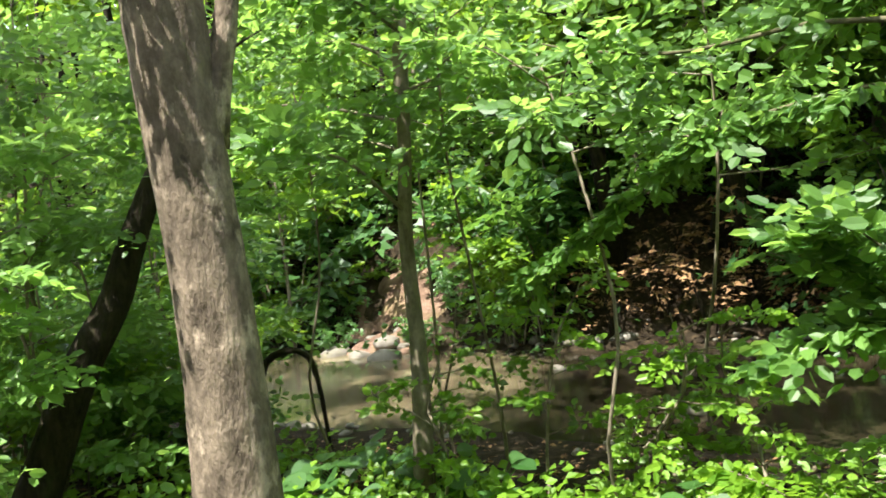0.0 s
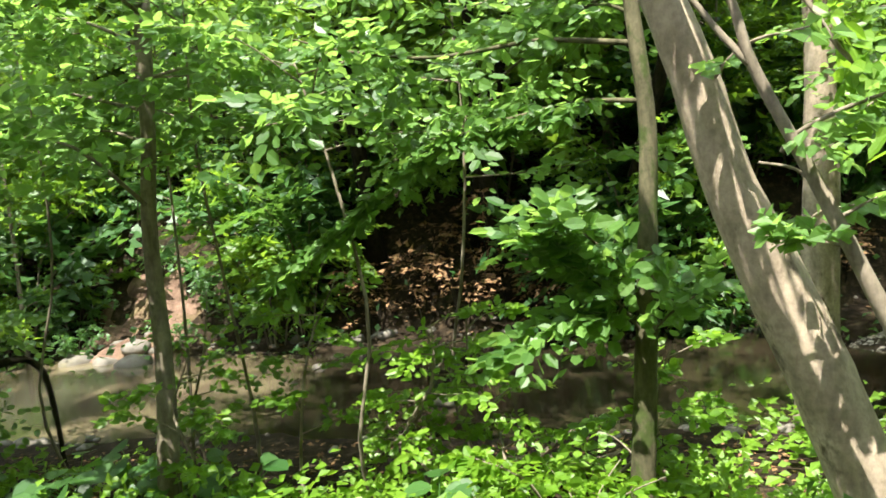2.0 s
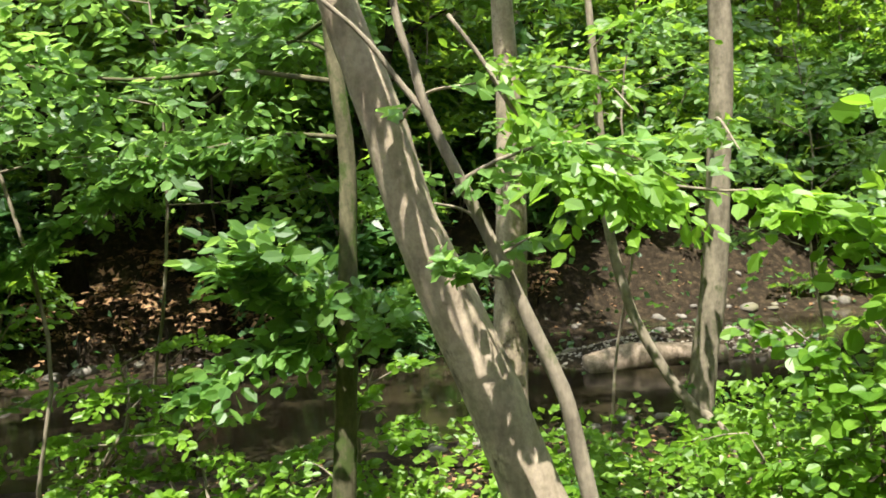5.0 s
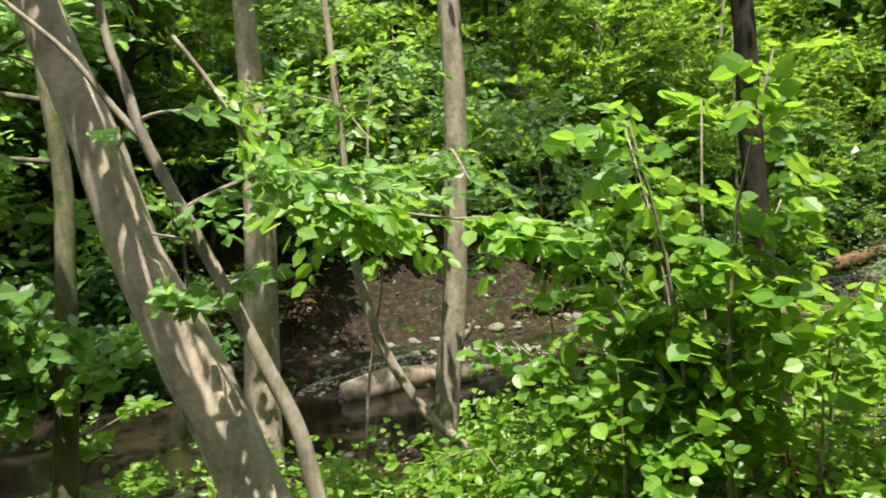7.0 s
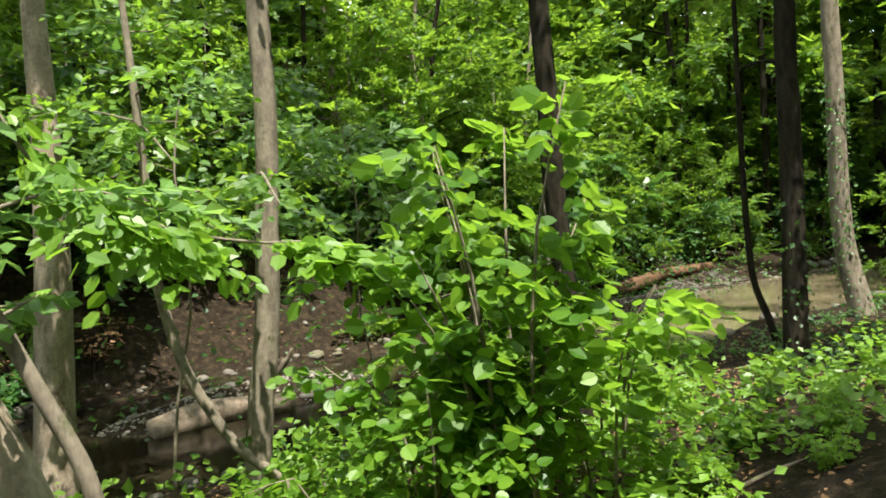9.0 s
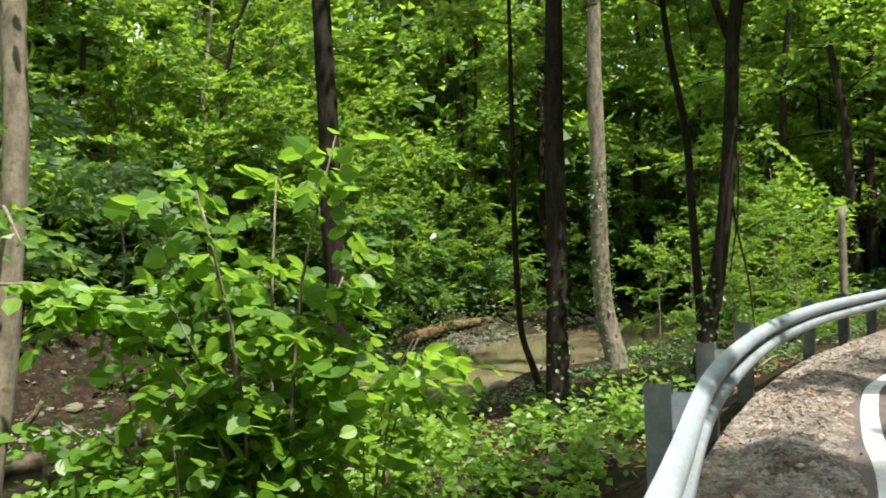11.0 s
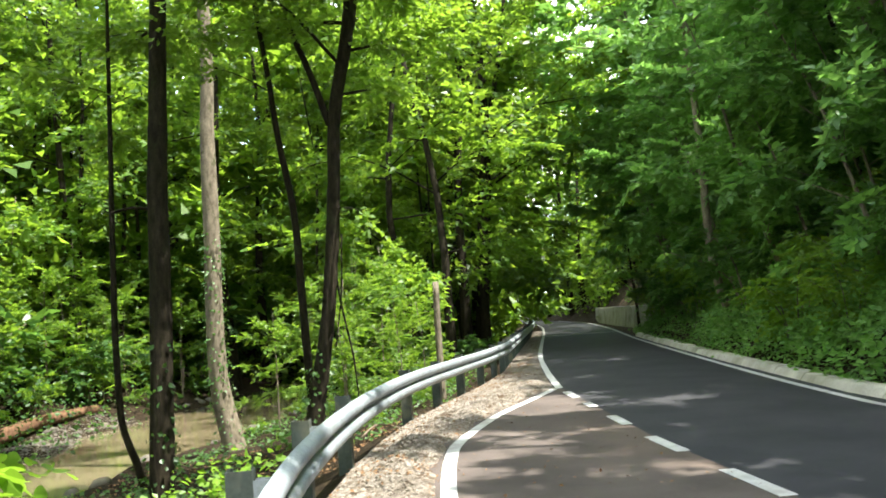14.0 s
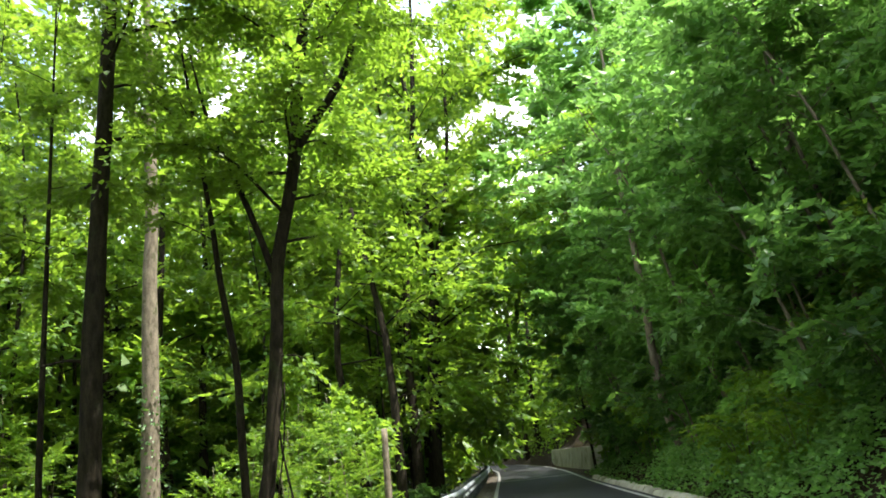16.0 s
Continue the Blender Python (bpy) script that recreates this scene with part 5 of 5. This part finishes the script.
# ---- low plants, litter, stones and dead wood ----
def low_plants(name, label, n, x0, x1, y0, y1, h, size, leaf, seed, keep, round_leaf=False, per=9, face=(-0.05, -0.4, 0.8)):
    """Leaves in small tufts over the ground: place, height and lean vary tuft by tuft."""
    rg = np.random.default_rng(seed)
    c = np.c_[rg.uniform(x0, x1, n), rg.uniform(y0, y1, n)]
    c = c[keep(c[:, 0], c[:, 1])]
    m = len(c)
    hh = h * rg.uniform(0.25, 1.0, m)
    i = np.repeat(np.arange(m), per)
    off = rg.normal(0, 0.11, (m * per, 2))
    z = land(c[i, 0], c[i, 1]) + hh[i] * rg.uniform(0.2, 1.0, m * per)
    lv = Leaves()
    k = m * per
    ax = np.c_[off / 0.11, np.full(k, 0.1)] + rg.normal(0, 0.35, (k, 3))
    lv.add(np.c_[c[i] + off, z], ax, np.array(face) + rg.normal(0, 0.4, (k, 3)), size * rg.uniform(0.5, 1.15, k))
    return tagged(new(name, lv.mesh(name, leaf, 0.36, round_leaf)), label, "plants", kind="stuff")


near_slope = lambda x, y: (y > rail_y(x) + 0.75) & (y < creek_mid(x) - 2.5)
low_plants("undergrowth", "low bright green nettles and seedlings", 1250, 1.2, 9, 2.0, 7.5, 0.7, 0.115, LEAF_HAZEL, 401, lambda x, y: near_slope(x, y) & (np.sin(2.7 * x + 1.3 * y) + np.sin(2.1 * y - 1.2 * x) > -0.25))
low_plants("undergrowth", "low green plants on the creek slope", 1300, -7, 1.2, 3.0, 6.6, 0.5, 0.11, LEAF_HAZEL, 402, lambda x, y: near_slope(x, y) & (np.sin(3.1 * x + y) + np.sin(2.3 * y - x) > -0.3))
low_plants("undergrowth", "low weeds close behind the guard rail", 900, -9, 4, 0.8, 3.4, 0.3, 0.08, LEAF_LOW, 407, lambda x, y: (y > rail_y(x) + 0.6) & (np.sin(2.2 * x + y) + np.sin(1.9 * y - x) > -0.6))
low_plants("undergrowth", "low green plants behind the guard rail", 1100, 9, 40, 2.0, 7.5, 0.4, 0.11, LEAF_LOW, 403, lambda x, y: near_slope(x, y) & (np.sin(1.7 * x + y) + np.sin(1.3 * y - x) > -0.2))
low_plants("undergrowth", "green plants hanging over the kerb", 1800, 2, 45, -6.2, -4.3, 0.5, 0.12, LEAF_HILL, 404, lambda x, y: y < road_right(x) - 0.5, face=(0.1, 0.5, 0.7))
low_plants("undergrowth", "tall nettles at the foot of the hillside", 4200, 6, 27, -7.4, -4.4, 1.0, 0.14, LEAF_HILL, 406, lambda x, y: (y < road_right(x) - 0.58) & (y > road_right(x) - 2.6) & (np.sin(0.9 * x) + np.sin(2.3 * x + 1) > -1.2), face=(0.1, 0.5, 0.7))


def butterbur(x, y, seed, n=11, size=0.19):
    rg = np.random.default_rng(seed)
    t = tagged(new("butterbur_plant"), "butterbur with large round green leaves", "plant", "butterbur plants")
    z0 = float(land(x, y))
    t.location = (x, y, z0)
    for i in range(n):
        az, r, h = rg.uniform(0, 6.28), rg.uniform(0.08, 0.3), rg.uniform(0.22, 0.5)
        e = np.array([r * math.cos(az), r * math.sin(az), h])
        part("stalk", tube("stalk", [(0, 0, -0.03, 0.008), (*(e * [0.4, 0.4, 0.6]), 0.006), (*e, 0.004)], LEAF_LOW, 5, 4, 0.02, seed + i), t)
        lv = Leaves()
        lv.add(e[None] - 0.06 * np.array([[math.cos(az), math.sin(az), 0]]), np.array([[math.cos(az), math.sin(az), -0.15]]), np.array([[-0.15, -0.3, 0.8]]) + rg.normal(0, 0.2, (1, 3)), np.array([size * rg.uniform(0.7, 1.1)]))
        part("leaf", lv.mesh("leaf", LEAF_LOW, 0.5, "fine"), t)
    return t


for i, (x, y) in enumerate([(-3.9, 5.2), (-3.5, 5.5), (-4.2, 5.7), (-3.75, 5.95), (-3.3, 5.9), (-4.5, 5.1), (-3.6, 4.8), (-4.1, 4.7), (-2.6, 5.4), (-1.0, 4.9)]):
    butterbur(x, y, 420 + i)


def dry_leaves(name, label, n, x0, x1, y0, y1, size, seed, keep, lift=0.012):
    rg = np.random.default_rng(seed)
    c = np.c_[rg.uniform(x0, x1, n), rg.uniform(y0, y1, n)]
    c = c[keep(c[:, 0], c[:, 1])]
    m = len(c)
    z = np.maximum(land(c[:, 0], c[:, 1]), np.where(c[:, 1] < rail_y(c[:, 0]) + 0.12, verge_lift(c[:, 0], c[:, 1]), -9)) + lift
    lv = Leaves()
    lv.add(np.c_[c, z], np.c_[rg.normal(0, 1, (m, 2)), rg.normal(0, 0.25, m)], np.array([0, 0, 1.0]) + rg.normal(0, 0.35, (m, 3)), size * rg.uniform(0.5, 1.2, m))
    return tagged(new(name, lv.mesh(name, LEAF_DRY, 0.33)), label, "leaf litter", kind="stuff")


verge_band = lambda x, y: (y > np.where(x < 16, layby_edge(x) + 0.05, road_left(x) + 0.25)) & (y < rail_y(x) + 0.12)
dry_leaves("leaf_litter", "brown dry leaves on the gravel verge", 8000, 2, 24, -0.5, 2.6, 0.05, 431, lambda x, y: verge_band(x, y) & (y > rail_y(x) - 0.35 + 0.45 * np.sin(2.1 * x) + 0.3 * np.sin(5.3 * x + 4 * y)))
dry_leaves("leaf_litter", "reddish dirt and dry leaves along the edge of the asphalt", 5000, 2.5, 15, -0.4, 1.4, 0.03, 435, lambda x, y: (y > layby_edge(x) + 0.12) & (y < layby_edge(x) + 0.3 + 0.12 * np.sin(3.1 * x)))
dry_leaves("leaf_litter", "scattered dry leaves on the lay-by", 420, 2, 16, -2.2, 1.0, 0.045, 434, lambda x, y: (y < layby_edge(x) + 0.1) & (y > road_left(x)))
dry_leaves("leaf_litter", "brown dry leaves on the near slope", 7000, -8, 16, 2.0, 8.2, 0.075, 432, near_slope)
dry_leaves("leaf_litter", "brown dry leaves on the far bank", 1600, -14, 14, 13.4, 17.5, 0.1, 433, lambda x, y: y > far_edge(x))


def pebble(seed, mat, n=1):
    """A rounded, uneven stone about 1 m across, flat below."""
    bm = bmesh.new()
    bmesh.ops.create_icosphere(bm, subdivisions=2, radius=0.5)
    rg = random.Random(seed)
    o = Vector((rg.uniform(0, 50), rg.uniform(0, 50), 0))
    sx, sy, sz = rg.uniform(0.75, 1.1), rg.uniform(0.6, 0.95), rg.uniform(0.4, 0.65)
    for v in bm.verts:
        f = 1 + 0.35 * noise.noise(v.co * 2.2 + o)
        v.co = Vector((v.co.x * sx * f, v.co.y * sy * f, v.co.z * sz * f))
    return bm_mesh("stone", bm, mat, True)


STONES = [pebble(i, STONE) for i in range(6)]
rs = random.Random(9)


def stone(x, y, size, sink=0.25):
    ob = tagged(new("stone", STONES[rs.randrange(6)]), "pale rounded creek stone", "stone", "creek stones")
    ob.matrix_basis = pose(x, y, float(land(x, y)) + size * (0.25 - sink), rs.uniform(-8, 8), rs.uniform(-8, 8), rs.uniform(0, 360)) @ Matrix.Scale(size, 4)
    return ob


for i in range(110):
    x = rs.uniform(-10, 12)
    stone(x, float(far_edge(x)) + 0.05 + abs(rs.gauss(0, 0.3)), rs.choice((0.12, 0.16, 0.2, 0.28, 0.4)))
for i in range(70):
    x = rs.uniform(-8, 10)
    stone(x, float(creek_mid(x)) - 2.5 - abs(rs.gauss(0, 0.3)), rs.choice((0.1, 0.14, 0.18, 0.25)))
for i in range(60):
    stone(6.3 + rs.gauss(0, 2.2), 12.3 + rs.gauss(0, 0.6), rs.choice((0.1, 0.15, 0.2, 0.3)))
for i in range(50):
    x = rs.uniform(12, 34)
    stone(x, rs.choice((float(creek_mid(x)) - 2.7, float(far_edge(x)) + 0.2)) + rs.gauss(0, 0.3), rs.choice((0.2, 0.3, 0.4, 0.5)))
for x, y, size in [(-1.9, 10.2, 0.55), (-1.5, 10.5, 0.4), (-3.0, 11.9, 0.35), (0.6, 12.6, 0.4), (-4.6, 12.9, 0.45)]:
    stone(x, y, size, -0.55)


for x, y, size in [(-8.95, 14.15, 0.9), (-9.7, 14.4, 0.7), (-10.5, 14.6, 0.8), (-9.3, 14.9, 0.6), (-9.9, 15.2, 0.5)]:
    ob = stone(x, y, size, 0.05)


def gravel(name, label, n, x0, x1, y0, y1, size, seed, keep, mat):
    rg = np.random.default_rng(seed)
    c = np.c_[rg.uniform(x0, x1, n), rg.uniform(y0, y1, n)]
    c = c[keep(c[:, 0], c[:, 1])]
    m = len(c)
    z = np.maximum(land(c[:, 0], c[:, 1]), np.where(c[:, 1] < rail_y(c[:, 0]) + 0.12, verge_lift(c[:, 0], c[:, 1]) - 0.012, -9))
    oct8 = np.array([(1, 0, 0), (0, 1, 0), (-1, 0, 0), (0, -1, 0), (0, 0, 0.7), (0, 0, -0.7)])
    tri = np.array([(0, 1, 4), (1, 2, 4), (2, 3, 4), (3, 0, 4), (1, 0, 5), (2, 1, 5), (3, 2, 5), (0, 3, 5)])
    v = oct8[None] * (size * rg.uniform(0.35, 1.0, (m, 1, 1)) * rg.uniform(0.6, 1.2, (m, 6, 3)))
    a = rg.uniform(0, 6.28, m)
    rx = v[:, :, 0] * np.cos(a)[:, None] - v[:, :, 1] * np.sin(a)[:, None]
    ry = v[:, :, 0] * np.sin(a)[:, None] + v[:, :, 1] * np.cos(a)[:, None]
    v = np.stack([rx + c[:, :1], ry + c[:, 1:], v[:, :, 2] + z[:, None]], -1).reshape(-1, 3)
    f = (np.arange(m)[:, None, None] * 6 + tri[None]).reshape(-1, 3)
    return tagged(new(name, raw(name, v, f, mat, False)), label, "gravel", kind="stuff")


gravel("gravel", "loose pale gravel along the verge", 8500, 2.5, 20, -0.4, 2.5, 0.028, 441, verge_band, GRAVEL)
gravel("gravel", "broken pale stones heaped along the verge", 5200, 3.0, 15, -0.2, 2.4, 0.05, 444, lambda x, y: verge_band(x, y) & (y > layby_edge(x) + 0.22), GRAVEL)
gravel("gravel", "pale gravel bar in the creek", 5000, 1, 12, 10.2, 14.2, 0.045, 442, lambda x, y: land(x, y) > -1.3, GRAVEL)
gravel("gravel", "bleached gravel bar at the bend of the creek", 9000, 14.5, 26, 11.8, 15.2, 0.045, 443, lambda x, y: land(x, y) > -1.3, STONE)


def log(name, label, pts, mat, stubs=(), sides=14, rings=24):
    base = np.array(pts[0][:3])
    t = tagged(new(name), label, "dead wood")
    t.location = base
    loc = [(p[0] - base[0], p[1] - base[1], p[2] - base[2], p[3]) for p in pts]
    part("trunk", tube("trunk", loc, mat, rings, sides, 0.07, len(label)), t)
    for st in stubs:
        part("branch", tube("branch", [(p[0] - base[0], p[1] - base[1], p[2] - base[2], p[3]) for p in st], mat, 8, 6, 0.06, 3), t)
    return t


def rest(x, y, r):
    return float(land(x, y)) + r * 0.85


log("fallen_log", "pale weathered log lying on the gravel bar", [(4.3, 11.5, rest(4.3, 11.5, 0.2), 0.2), (5.3, 11.45, rest(5.3, 11.45, 0.2) + 0.05, 0.21), (6.5, 11.3, rest(6.5, 11.3, 0.17), 0.17)], DEADWOOD,
    [[(6.2, 11.35, -0.75, 0.06), (6.4, 11.2, -0.5, 0.05), (6.5, 11.15, -0.3, 0.03)]])
log("fallen_log", "reddish rotten log across the far bank", [(20.0, 15.2, rest(20, 15.2, 0.2), 0.2), (22.5, 15.4, rest(22.5, 15.4, 0.2) + 0.1, 0.19), (25.5, 15.3, rest(25.5, 15.3, 0.15), 0.14)], ROTTEN)
log("driftwood", "bleached driftwood stick on the near bank", [(-0.95, 6.95, rest(-0.95, 6.95, 0.05), 0.055), (-0.5, 7.0, rest(-0.5, 7.0, 0.05) + 0.04, 0.05), (0.1, 6.9, rest(0.1, 6.9, 0.05), 0.035)], DEADWOOD,
    [[(-0.5, 7.0, -0.95, 0.03), (-0.25, 6.95, -0.75, 0.024), (0.05, 6.9, -0.55, 0.012)]], 8, 12)
log("driftwood", "bleached driftwood stick on the near bank", [(-0.4, 6.6, rest(-0.4, 6.6, 0.04), 0.045), (0.1, 6.5, rest(0.1, 6.5, 0.04) + 0.03, 0.04), (0.7, 6.6, rest(0.7, 6.6, 0.04), 0.02)], DEADWOOD, (), 8, 12)
log("driftwood", "bleached driftwood stick on the near bank", [(-0.2, 6.9, -1.0, 0.03), (0.2, 6.75, -0.85, 0.026), (0.55, 6.6, -0.62, 0.012)], DEADWOOD, (), 7, 10)
log("dead_branch", "dark dead branch bent over the water", [(-6.3, 7.0, rest(-6.3, 7.0, 0.05), 0.05), (-6.1, 7.0, 0.0, 0.045), (-5.75, 7.05, 0.22, 0.04), (-5.5, 7.12, 0.1, 0.034), (-5.44, 7.18, -0.4, 0.026), (-5.4, 7.2, -1.2, 0.02)], BARK_DARK, (), 8, 18)
log("dead_branch", "thin dry stick on the verge", [(10.9, 2.3, 0.02, 0.016), (11.1, 2.1, 0.16, 0.013), (11.4, 1.75, 0.03, 0.006)], DEADWOOD, (), 6, 8)
log("dead_branch", "thin dry branch lying among the plants", [(4.4, 2.9, rest(4.4, 2.9, 0.02), 0.02), (5.2, 2.7, rest(5.2, 2.7, 0.02) + 0.12, 0.017), (6.0, 2.6, rest(6.0, 2.6, 0.02), 0.008)], DEADWOOD, (), 6, 8)
